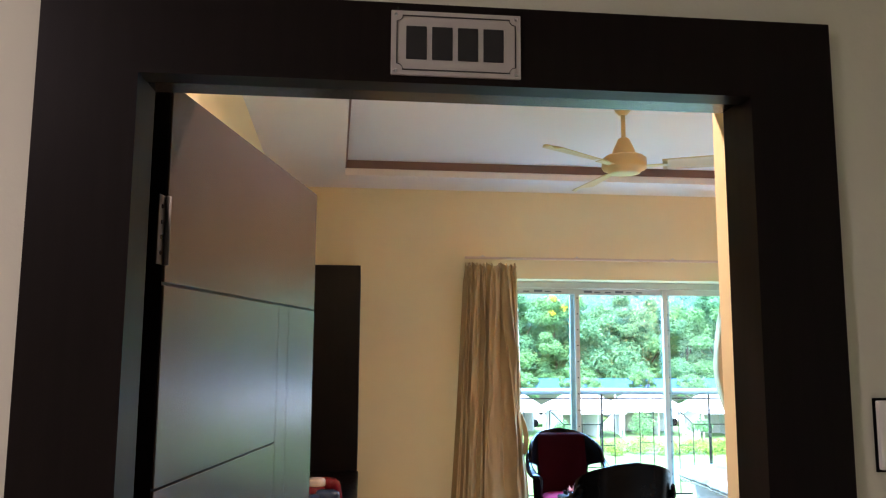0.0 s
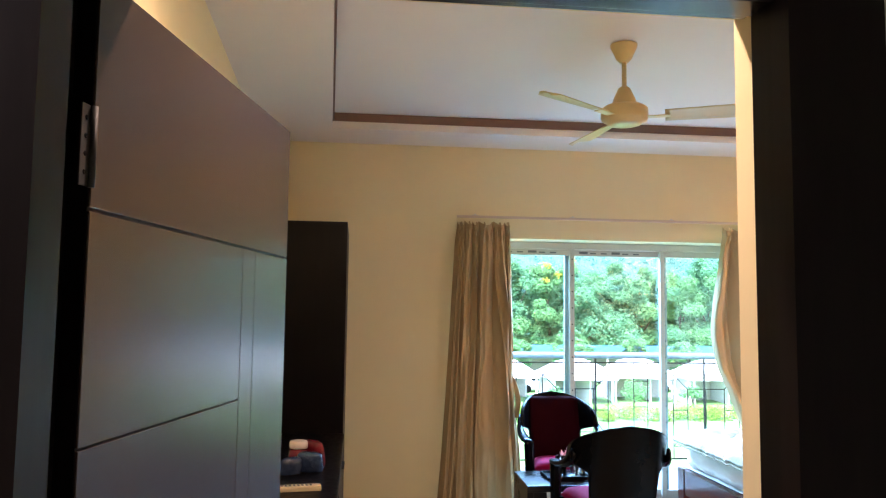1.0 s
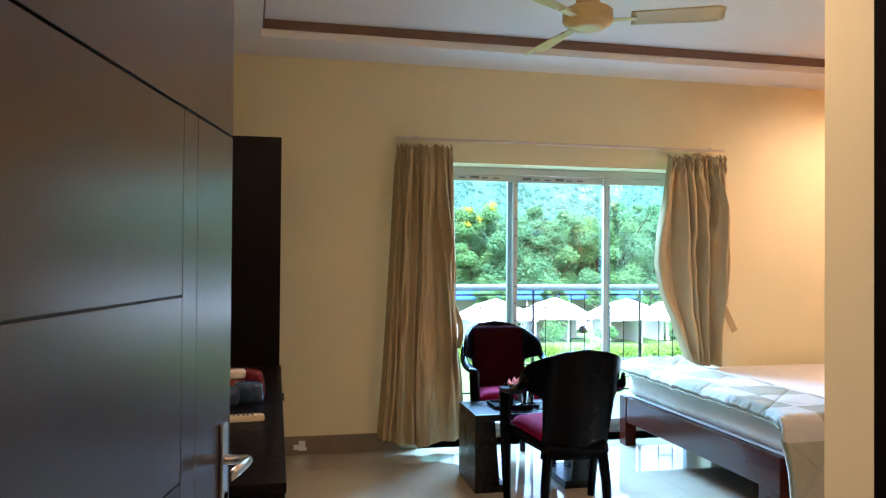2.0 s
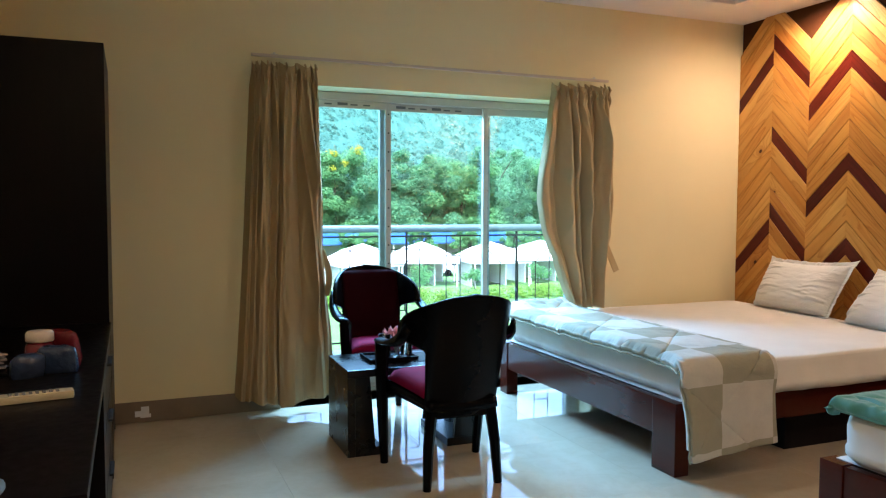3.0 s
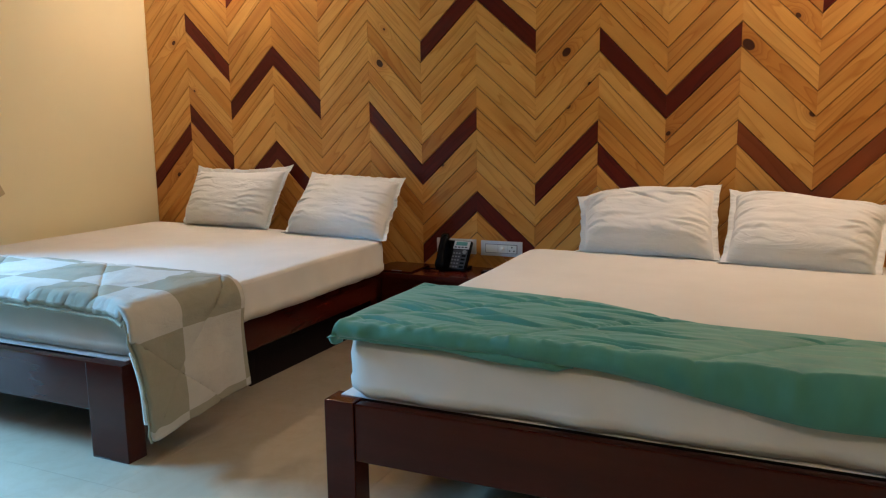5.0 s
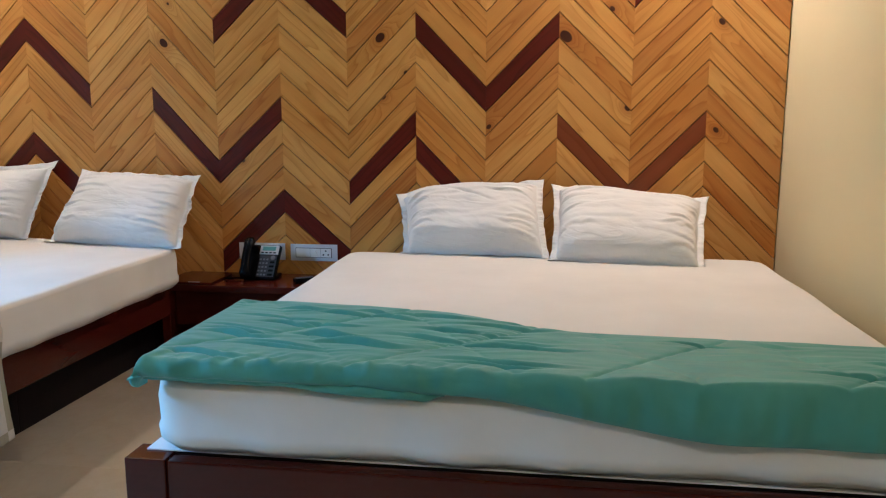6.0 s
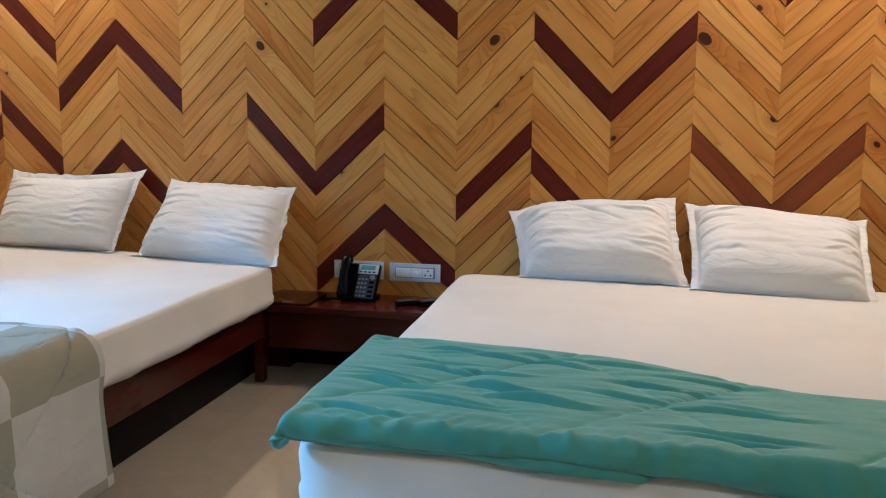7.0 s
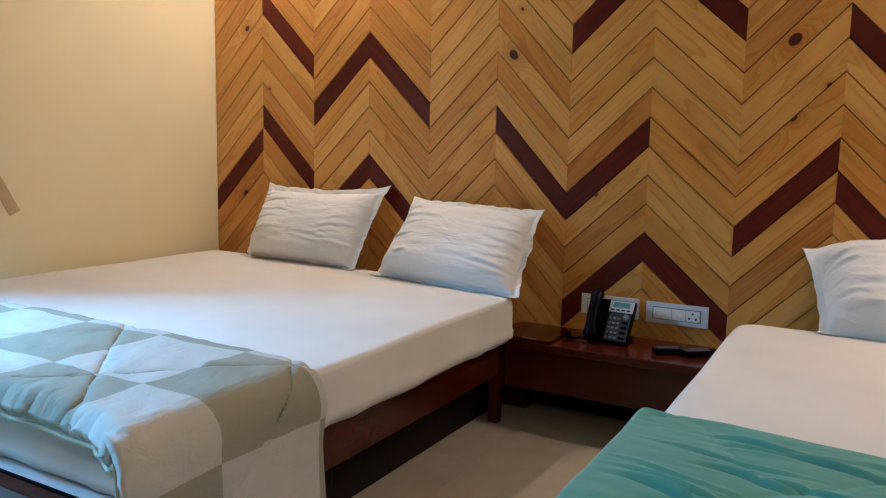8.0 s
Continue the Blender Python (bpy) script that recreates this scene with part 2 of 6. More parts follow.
def plank_material(name, light, dark, line, knots, spec=0.25):
    """Straight-grained board: the grain runs along U, each board with its own tone and its own cut of the grain. A board's
    property knot (U, V, radius) sets a knot in it, round which the grain bends."""
    m = mat(name, light, 0.36, spec=spec)
    g = coords(m, "UV")
    info = node(m, "ShaderNodeObjectInfo")
    comb = node(m, "ShaderNodeCombineXYZ")
    cut = calc(m, "MULTIPLY", info.outputs["Random"], 97.0)
    join(m, cut, comb.inputs[0])
    join(m, cut, comb.inputs[1])
    add = node(m, "ShaderNodeVectorMath")
    add.operation = "ADD"
    join(m, g.outputs[0], add.inputs[0])
    join(m, comb.outputs[0], add.inputs[1])
    # the grain's own field: long waves across the board, arched here and there
    along = node(m, "ShaderNodeMapping", Scale=(0.8, 9.0, 1.0))
    join(m, add.outputs[0], along.inputs[0])
    field = noisy(m, along, 1.0, 2, 0.4, 0.35).outputs[0]
    spot = None
    if knots:
        at = node(m, "ShaderNodeAttribute")
        at.attribute_type, at.attribute_name = "OBJECT", "knot"
        a, b = node(m, "ShaderNodeSeparateXYZ"), node(m, "ShaderNodeSeparateXYZ")
        join(m, g.outputs[0], a.inputs[0])
        join(m, at.outputs["Vector"], b.inputs[0])
        du = calc(m, "MULTIPLY", calc(m, "SUBTRACT", a.outputs[0], b.outputs[0]), 0.72)
        dv = calc(m, "SUBTRACT", a.outputs[1], b.outputs[1])
        d = calc(m, "SQRT", calc(m, "ADD", calc(m, "MULTIPLY", du, du), calc(m, "MULTIPLY", dv, dv)))
        d = calc(m, "DIVIDE", calc(m, "ADD", d, calc(m, "MULTIPLY", noisy(m, along, 5.0, 2).outputs[0], 0.004)), b.outputs[2])
        there = calc(m, "GREATER_THAN", b.outputs[2], 0.0001)
        swirl = calc(m, "MULTIPLY", calc(m, "POWER", 0.60, d), there)
        field = calc(m, "ADD", field, calc(m, "MULTIPLY", swirl, 0.8))
        spot = (d, there)
    rings = calc(m, "FRACT", calc(m, "MULTIPLY", field, 9.0))
    fibre = node(m, "ShaderNodeMapping", Scale=(3.0, 240.0, 1.0))
    join(m, add.outputs[0], fibre.inputs[0])
    f = noisy(m, fibre, 1.0, 3)
    tone = ramp(m, info.outputs["Random"], [(0.0, light), (0.35, mix3(light, dark, 0.45)), (0.6, mix3(light, dark, 0.1)), (1.0, dark)])
    grain = ramp(m, rings, [(0.0, (1, 1, 1)), (0.45, (0.985, 0.97, 0.95)), (0.84, mix3((1, 1, 1), line, 0.55)), (0.92, line), (1.0, (1, 1, 1))])
    c = mixed(m, tone.outputs[0], grain.outputs[0], 0.87, "MULTIPLY")
    fine = ramp(m, f.outputs[0], [(0.3, (0.88, 0.86, 0.82)), (0.7, (1, 1, 1))])
    c = mixed(m, c, fine.outputs[0], 0.8, "MULTIPLY")
    broad = node(m, "ShaderNodeMapping", Scale=(1.6, 5.0, 1.0))
    join(m, add.outputs[0], broad.inputs[0])
    stain = ramp(m, noisy(m, broad, 1.0, 3).outputs[0], [(0.3, (0.86, 0.80, 0.72)), (0.62, (1.04, 1.03, 1.0))])
    c = mixed(m, c, stain.outputs[0], 0.85, "MULTIPLY")
    if spot:
        d, there = spot
        halo = ramp(m, calc(m, "DIVIDE", d, 4.0), [(0.2, (0.52, 0.33, 0.2)), (0.8, (1, 1, 1))])
        c = mixed(m, c, halo.outputs[0], calc(m, "MULTIPLY", there, 0.5), "MULTIPLY")
        heart = ramp(m, d, [(0.9, (1, 1, 1)), (1.06, (0, 0, 0))])
        c = mixed(m, c, (0.058, 0.013, 0.006), calc(m, "MULTIPLY", heart.outputs[0], there))
    join(m, c, bsdf(m).inputs["Base Color"])
    bump(m, rings, 0.05, 0.001)
    return m


def mix3(a, b, t):
    return tuple(x + (y - x) * t for x, y in zip(a, b))


M_PINE = plank_material("varnished_pine", (0.69, 0.345, 0.08), (0.56, 0.232, 0.043), (0.73, 0.57, 0.41), True)
M_PINE_PALE = plank_material("pale_varnished_pine", (0.745, 0.41, 0.115), (0.65, 0.315, 0.073), (0.77, 0.63, 0.47), True)
M_PINE_RUDDY = plank_material("ruddy_varnished_pine", (0.59, 0.27, 0.062), (0.50, 0.202, 0.043), (0.72, 0.56, 0.42), True)
M_BACKING = speckled("stained_backing_board", (0.075, 0.026, 0.009), (0.055, 0.018, 0.007), 6, 0.9, 60, 0.1, 0.002, spec=0.05)
M_DARKPL = plank_material("dark_stained_board", (0.125, 0.013, 0.006), (0.085, 0.009, 0.0045), (0.62, 0.5, 0.45), False, 0.24)
M_REDPL = plank_material("red_stained_board", (0.24, 0.062, 0.02), (0.2, 0.05, 0.016), (0.8, 0.7, 0.6), False)


def check_material():
    """Patchwork of khaki and off-white squares, stitched along their diagonals."""
    m = mat("patchwork_quilt", (0.6, 0.56, 0.46), 0.9)
    g = coords(m, "UV", (1 / 0.31, 1 / 0.31, 1))
    ch = node(m, "ShaderNodeTexChecker", Scale=1.0)
    ch.inputs["Color1"].default_value = (0.53, 0.495, 0.425, 1)
    ch.inputs["Color2"].default_value = (0.315, 0.288, 0.205, 1)
    join(m, g.outputs[0], ch.inputs["Vector"])
    n = noisy(m, g, 3.0, 4)
    tint = ramp(m, n.outputs[0], [(0.3, (0.9, 0.9, 0.9)), (0.7, (1, 1, 1))])
    join(m, mixed(m, ch.outputs[0], tint.outputs[0], 1.0, "MULTIPLY"), bsdf(m).inputs["Base Color"])
    weave = noisy(m, g, 40, 3)
    pucker = node(m, "ShaderNodeMapping", Scale=(9.0, 4.0, 1.0))
    join(m, g.outputs[0], pucker.inputs[0])
    bump(m, mixed(m, weave.outputs[0], noisy(m, pucker, 0.8, 3, 0.5, 1.0).outputs[0], 0.8), 0.5, 0.012)
    return m


M_CHECK = check_material()
M_QUILTEDGE = speckled("khaki_binding", (0.40, 0.37, 0.26), (0.34, 0.31, 0.21), 12, 0.9, 200, 0.3, 0.002)


def satin_green():
    m = mat("teal_green_comforter_satin", (0.07, 0.24, 0.2), 0.58, spec=0.28)
    g = coords(m, "UV")
    n = noisy(m, g, 6.0, 4)
    r = ramp(m, n.outputs[0], [(0.3, (0.063, 0.247, 0.193)), (0.72, (0.095, 0.315, 0.246))])
    join(m, r.outputs[0], bsdf(m).inputs["Base Color"])
    bsdf(m).inputs["Sheen Weight"].default_value = 0.2
    crease = node(m, "ShaderNodeMapping", Scale=(4.0, 10.0, 1.0))
    join(m, g.outputs[0], crease.inputs[0])
    folds = noisy(m, crease, 1.3, 2, 0.45, 0.6)
    fine = node(m, "ShaderNodeMapping", Scale=(7.0, 22.0, 1.0))
    join(m, g.outputs[0], fine.inputs[0])
    bump(m, mixed(m, folds.outputs[0], noisy(m, fine, 1.2, 2, 0.45, 0.8).outputs[0], 0.6), 0.3, 0.010)
    return m


M_GREEN = satin_green()


def leaf_material(name, c1, c2):
    """Leaves that let some of the light through, each with its own tone."""
    m = mat(name, c1, 0.85, spec=0.1)
    geo = node(m, "ShaderNodeNewGeometry")
    r = ramp(m, geo.outputs["Random Per Island"], [(0.0, c1), (0.7, c2), (1.0, mix3(c2, (0.25, 0.3, 0.08), 0.2))])
    join(m, r.outputs[0], bsdf(m).inputs["Base Color"])
    through_leaf, both = node(m, "ShaderNodeBsdfTranslucent"), node(m, "ShaderNodeMixShader")
    join(m, r.outputs[0], through_leaf.inputs[0])
    both.inputs[0].default_value = 0.55
    join(m, bsdf(m).outputs[0], both.inputs[1])
    join(m, through_leaf.outputs[0], both.inputs[2])
    join(m, both.outputs[0], m.node_tree.nodes["Material Output"].inputs[0])
    return m


# tree and hillside greens carry distance haze in their colour, paler and bluer
M_LEAVES = leaf_material("tree_leaves", (0.065, 0.22, 0.125), (0.125, 0.35, 0.185))
M_LEAVES3 = leaf_material("hazed_distant_leaves", (0.065, 0.21, 0.16), (0.115, 0.31, 0.225))
M_LEAVES2 = leaf_material("lighter_tree_leaves", (0.07, 0.225, 0.10), (0.14, 0.36, 0.15))
M_WOODS = leaf_material("hazed_hillside_leaves", (0.046, 0.15, 0.13), (0.09, 0.215, 0.175))
M_HEDGE = leaf_material("hedge_leaves", (0.11, 0.24, 0.04), (0.2, 0.36, 0.06))
M_BLOSSOM = leaf_material("yellow_blossom", (0.42, 0.38, 0.03), (0.5, 0.46, 0.06))

# ---- mesh helpers ----
def part(name, bm, material, parent=None, label="", smooth=False):
    me = bpy.data.meshes.new(name)
    bmesh.ops.recalc_face_normals(bm, faces=bm.faces)
    bm.to_mesh(me)
    bm.free()
    for m in material if isinstance(material, (list, tuple)) else [material]:
        me.materials.append(m)
    if smooth:
        me.polygons.foreach_set("use_smooth", [True] * len(me.polygons))
    ob = new(name, me)
    if parent:
        ob.parent = parent
    return tagged(ob, label)


def thing(name, label, category, m=None, group="", kind=""):
    ob = new(name)
    ob.empty_display_size = 0.1
    if m is not None:
        ob.matrix_basis = m
    return tagged(ob, label, category, group, kind)


def box(bm, x0, x1, y0, y1, z0, z1, bevel=0.0, segments=2, m=None, mi=0):
    """A box with rounded edges, added to bm."""
    r = bmesh.ops.create_cube(bm, size=1)
    vs = r["verts"]
    for v in vs:
        v.co = Vector((x0 + (x1 - x0) * (v.co.x + 0.5), y0 + (y1 - y0) * (v.co.y + 0.5), z0 + (z1 - z0) * (v.co.z + 0.5)))
    fs = list({f for v in vs for f in v.link_faces})
    if bevel:
        es = list({e for v in vs for e in v.link_edges})
        r = bmesh.ops.bevel(bm, geom=es, offset=bevel, segments=segments, affect="EDGES", profile=0.7)
        vs = list(set(r["verts"]) | {v for v in vs if v.is_valid})
        fs = list({f for v in vs for f in v.link_faces})
    for f in fs:
        f.material_index = mi
    if m is not None:
        bmesh.ops.transform(bm, matrix=m, verts=vs)
    return vs


def boxed(*a, **k):
    bm = bmesh.new()
    box(bm, *a, **k)
    return bm


def lathe(bm, profile, centre=(0, 0, 0), seg=24, cap=True, m=None):
    """A turned body from (radius, height) pairs."""
    rings = []
    for r, z in profile:
        rings.append([bm.verts.new(Vector((r * math.cos(2 * math.pi * i / seg), r * math.sin(2 * math.pi * i / seg), z)) + Vector(centre)) for i in range(seg)])
    for a, b in zip(rings, rings[1:]):
        for i in range(seg):
            bm.faces.new((a[i], a[(i + 1) % seg], b[(i + 1) % seg], b[i]))
    if cap:
        bm.faces.new(list(reversed(rings[0])))
        bm.faces.new(rings[-1])
    vs = [v for r in rings for v in r]
    if m is not None:
        bmesh.ops.transform(bm, matrix=m, verts=vs)
    return vs


def sweep(bm, points, sizes, seg=10, up=Vector((0, 0, 1)), square=False):
    """A rod along the points; sizes: (width, height) half axes at each point."""
    pts = [Vector(p) for p in points]
    if not isinstance(sizes, list):
        sizes = [sizes] * len(pts)
    rings = []
    for i, p in enumerate(pts):
        d = (pts[min(i + 1, len(pts) - 1)] - pts[max(i - 1, 0)]).normalized()
        side = d.cross(up)
        side = side.normalized() if side.length > 1e-4 else Vector((1, 0, 0))
        top = side.cross(d).normalized()
        w, h = sizes[i]
        ring = []
        for k in range(seg):
            a = 2 * math.pi * (k + 0.5) / seg
            c, s = math.cos(a), math.sin(a)
            if square:
                q = max(abs(c), abs(s))
                c, s = c / q * 0.97, s / q * 0.97
            ring.append(bm.verts.new(p + side * (w * c) + top * (h * s)))
        rings.append(ring)
    for a, b in zip(rings, rings[1:]):
        for k in range(seg):
            bm.faces.new((a[k], a[(k + 1) % seg], b[(k + 1) % seg], b[k]))
    bm.faces.new(list(reversed(rings[0])))
    bm.faces.new(rings[-1])


def sheet(bm, nu, nv, f, uv=None, thick=0.0):
    """A surface f(u, v) over the unit square, with UVs in metres where uv(u, v) is given; thick closes it below into a body."""
    rows = [[bm.verts.new(f(i / nu, j / nv)) for j in range(nv + 1)] for i in range(nu + 1)]
    layer = bm.loops.layers.uv.verify() if uv else None
    for i in range(nu):
        for j in range(nv):
            face = bm.faces.new((rows[i][j], rows[i + 1][j], rows[i + 1][j + 1], rows[i][j + 1]))
            if uv:
                for loop, (a, b) in zip(face.loops, ((i, j), (i + 1, j), (i + 1, j + 1), (i, j + 1))):
                    loop[layer].uv = uv(a / nu, b / nv)
    if thick:
        bm.normal_update()
        bmesh.ops.solidify(bm, geom=bm.faces[:], thickness=thick)
    return rows


def smoothstep(a, b, x):
    t = min(1.0, max(0.0, (x - a) / (b - a)))
    return t * t * (3 - 2 * t)


def wob(x, y, z=0.0, s=1.0):
    return noise.noise(Vector((x * s, y * s, z * s)))


# ---- the room's plan ----
WOOD_X, WIN_Y, BACK_Y = 4.6, 7.5, 2.66
Z_LOW, Z_HIGH = 2.775, 2.885
WIN = (0.87, 3.22, 0.03, 2.075)
DOOR_IN, DOOR_OUT = 3.0, 2.72
DOOR_L, DOOR_R, DOOR_TOP = -0.435, 0.553, 1.955


def left_wall(y):
    return -0.78 + (7.5 - y) * 0.035


# floor: slab and large glossy tiles with thin joints
floor = tagged(part("floor", boxed(-1.2, 4.9, -0.2, 7.86, -0.15, -0.003), M_SLAB), "cream polished vitrified tile floor with thin joints", "floor", kind="structure")
TILE = 0.8


def tile_mesh(sx, sy):
    bm = bmesh.new()
    g = 0.0001
    box(bm, g, sx - g, g, sy - g, -0.012, 0.0)
    top = [v for v in bm.verts if v.co.z > -0.001]
    for v in top:
        v.co.x += 0.0003 if v.co.x < sx / 2 else -0.0003
        v.co.y += 0.0003 if v.co.y < sy / 2 else -0.0003
    me = bpy.data.meshes.new("floor_tile")
    bm.to_mesh(me)
    bm.free()
    me.materials.append(M_TILE)
    return me


tile_data = {}
ix = -1
while -0.95 + (ix + 1) * TILE < 4.7:
    iy = 0
    while iy * TILE < 7.8:
        x0, y0 = -0.95 + (ix + 1) * TILE, -0.15 + iy * TILE
        sx, sy = round(min(TILE, 4.7 - x0), 3), round(min(TILE, 7.82 - y0), 3)
        if sx > 0.02 and sy > 0.02:
            if (sx, sy) not in tile_data:
                tile_data[(sx, sy)] = tile_mesh(sx, sy)
            t = new("floor_tile", tile_data[(sx, sy)])
            t.location = (x0, y0, 0)
            t.parent = floor
        iy += 1
    ix += 1

# window wall with its opening
bm = bmesh.new()
wx0, wx1, wz0, wz1 = WIN
box(bm, -1.1, wx0, WIN_Y, 7.86, -0.1, 3.05)
box(bm, wx1, 4.9, WIN_Y, 7.86, -0.1, 3.05)
box(bm, wx0, wx1, WIN_Y, 7.86, wz1, 3.05)
box(bm, wx0, wx1, WIN_Y, 7.86, -0.1, wz0 - 0.03)
tagged(part("wall_north", bm, M_WALL), "cream painted wall round the wide balcony window", "wall", kind="structure")
# wall behind the boards
wall_east = tagged(part("wall_east", boxed(WOOD_X + 0.022, 4.9, 2.3, WIN_Y - 0.003, -0.1, 3.05), M_WALL), "wall clad in varnished pine boards laid in chevrons", "wall", kind="structure")
# far corner wall beside the second bed, stepping forward to the door wall
tagged(part("wall_south", boxed(1.2, WOOD_X + 0.019, 2.45, BACK_Y, -0.1, 3.05), M_WALL), "plain cream painted wall beside the bed", "wall", kind="structure")
bm = bmesh.new()
box(bm, 0.629, 1.197, DOOR_OUT + 0.012, DOOR_IN, -0.1, 3.05)
box(bm, -1.1, -0.5, DOOR_OUT + 0.012, DOOR_IN, -0.1, 3.05)
box(bm, -0.5, 0.629, DOOR_OUT + 0.012, DOOR_IN, 2.032, 3.05)
box(bm, 1.197, 1.25, 2.45, DOOR_IN, -0.1, 3.05)
tagged(part("wall_entrance", bm, M_WALL), "cream wall holding the dark entrance door frame", "wall", kind="structure")
# side wall, a little out of square
bm = bmesh.new()
vs = box(bm, 0, 1, 0, 1, -0.1, 3.05)
for v in vs:
    y = DOOR_IN if v.co.y < 0.5 else WIN_Y
    v.co.x, v.co.y = (left_wall(y) if v.co.x > 0.5 else left_wall(y) - 0.25), y
tagged(part("wall_west", bm, M_WALL), "plain cream painted side wall", "wall", kind="structure")

# corridor outside the door: faces of the same wall, ceiling, far wall, open ends
bm = bmesh.new()
outline = [(-5, -0.1), (-0.56, -0.1), (-0.56, 2.06), (0.68, 2.06), (0.68, -0.1), (1.196, -0.1), (1.196, 2.75), (-5, 2.75)]
face = bm.faces.new([bm.verts.new((x, DOOR_OUT - 0.003, z)) for x, z in outline])
far_side = bmesh.ops.extrude_face_region(bm, geom=[face])["geom"]
bmesh.ops.translate(bm, vec=(0, 0.012, 0), verts=[v for v in far_side if isinstance(v, bmesh.types.BMVert)])
tagged(part("wall_corridor_north", bm, M_CORR), "dull pale corridor wall round the room's door", "wall", kind="structure")
tagged(part("wall_corridor_recess", boxed(1.197, 5, 2.436, 2.447, -0.1, 2.75), M_CORR), "dull pale corridor wall set back past the door", "wall", kind="structure")
tagged(part("wall_corridor_south", boxed(-5, 5, -0.25, -0.1, -0.1, 2.75), M_CORR), "plain dull corridor wall facing the door", "wall", kind="structure")
tagged(part("wall_corridor_west", boxed(-5.15, -5, -0.25, DOOR_OUT + 0.009, -0.1, 2.75), M_CORR), "plain wall closing the corridor", "wall", kind="structure")
tagged(part("wall_corridor_east", boxed(5, 5.15, -0.25, 1.6, -0.1, 2.75), M_CORR), "short wall beside the corridor's open end", "wall", kind="structure")
bm = bmesh.new()
box(bm, -5, 1.196, -0.1, DOOR_OUT - 0.003, 2.75, 2.9)
box(bm, 1.1965, 5, -0.1, 2.435, 2.75, 2.9)
tagged(part("ceiling_corridor", bm, M_CEIL), "plain corridor ceiling", "ceiling", kind="structure")
bm = bmesh.new()
box(bm, -5, -1.2, -0.2, DOOR_OUT, -0.15, 0.0)
box(bm, 4.9, 5.2, -0.2, DOOR_OUT, -0.15, 0.0)
tagged(part("floor_corridor", bm, M_TILE), "tiled corridor floor", "floor", kind="structure")

# ceiling: lowered border round a raised tray, with a brown cornice strip
TX0, TX1, TY0, TY1 = -0.235, 4.1, 3.75, 7.035
TXN = -0.12
bm = bmesh.new()
box(bm, -1.1, 4.9, TY1, WIN_Y, Z_LOW, 3.05)
box(bm, -1.1, 4.9, 2.4, TY0, Z_LOW, 3.05)
box(bm, TX1, 4.62, TY0, TY1, Z_LOW, 3.05)
vs = box(bm, -1.1, TX0, TY0, TY1, Z_LOW, 3.05)
for v in vs:
    if v.co.x > -0.5 and v.co.y < 5:
        v.co.x = TXN
box(bm, -0.3, TX1 + 0.01, TY0 - 0.01, TY1 + 0.01, Z_HIGH, 3.04)
tagged(part("ceiling", bm, M_CEIL), "white ceiling with a lowered border round a shallow tray", "ceiling", kind="structure")
bm = bmesh.new()
z0, z1 = Z_LOW + 0.05, Z_HIGH
box(bm, TX0, TX1, TY1 - 0.014, TY1 - 0.002, z0, z1 - 0.002)
box(bm, TX1 - 0.014, TX1 - 0.002, TY0, TY1 - 0.015, z0, z1 - 0.002)
vs = box(bm, TX0 + 0.002, TX0 + 0.014, TY0, TY1 - 0.015, z0, z1 - 0.002)
for v in vs:
    if v.co.y < 5:
        v.co.x += TXN - TX0
tagged(part("trim_cornice", bm, M_GROOVE), "brown painted strip round the ceiling tray", "cornice", kind="structure")

# stone skirting along the window wall and side wall
bm = bmesh.new()
box(bm, left_wall(7.5) + 0.62, 0.865, WIN_Y - 0.014, WIN_Y - 0.002, 0.001, 0.125, 0.003)
box(bm, 3.225, 4.55, WIN_Y - 0.014, WIN_Y - 0.002, 0.001, 0.125, 0.003)
tagged(part("baseboard", bm, M_SKIRT), "brown stone tile skirting along the wall", "skirting", kind="structure")


# ---- door frame and door leaf ----
door_frame = thing("door_1", "dark brown laminate door frame with an open leaf", "door", kind="structure")
bm = bmesh.new()
box(bm, -0.585, DOOR_L, 2.70, 2.745, 0.001, 2.088)
part("jamb_board", bm, M_FRAME, door_frame)
bm = bmesh.new()
box(bm, DOOR_R, 0.698, 2.70, 2.745, 0.001, 2.088)
part("jamb_board", bm, M_FRAME, door_frame)
bm = bmesh.new()
box(bm, DOOR_L, DOOR_R, 2.70, 2.745, DOOR_TOP, 2.088)
part("head_board", bm, M_FRAME, door_frame)
bm = bmesh.new()
box(bm, -0.498, DOOR_L - 0.004, 2.746, 2.815, 0.001, 2.005, 0.003)
box(bm, -0.498, -0.462, 2.816, 2.895, 0.001, 2.005, 0.003)
part("lining", bm, M_FRAME, door_frame)
bm = bmesh.new()
box(bm, DOOR_R + 0.004, 0.626, 2.746, 2.81, 0.001, 2.005, 0.003)
box(bm, 0.603, 0.626, 2.811, 2.88, 0.001, 2.005, 0.003)
part("lining", bm, M_WENGE, door_frame)
bm = bmesh.new()
box(bm, -0.44, 0.562, 2.746, 2.815, DOOR_TOP + 0.006, 2.005, 0.003)
box(bm, -0.46, 0.583, 2.816, 2.88, DOOR_TOP + 0.028, 2.006, 0.003)
part("head_lining", bm, M_LEAF, door_frame)

# leaf, standing open, hinged on its edge at the frame
LEAF_W, LEAF_T, LEAF_H = 1.005, 0.036, 2.0
leaf = thing("door_leaf", "walnut laminate door leaf with fine grooves, standing open", "door", pose(-0.428, 2.885, 0, 0, 0, 90 - 11.2))
bm = bmesh.new()
z_cuts = [0.008, 0.61, 0.955, 1.297, 1.643, LEAF_H]
g = 0.0035
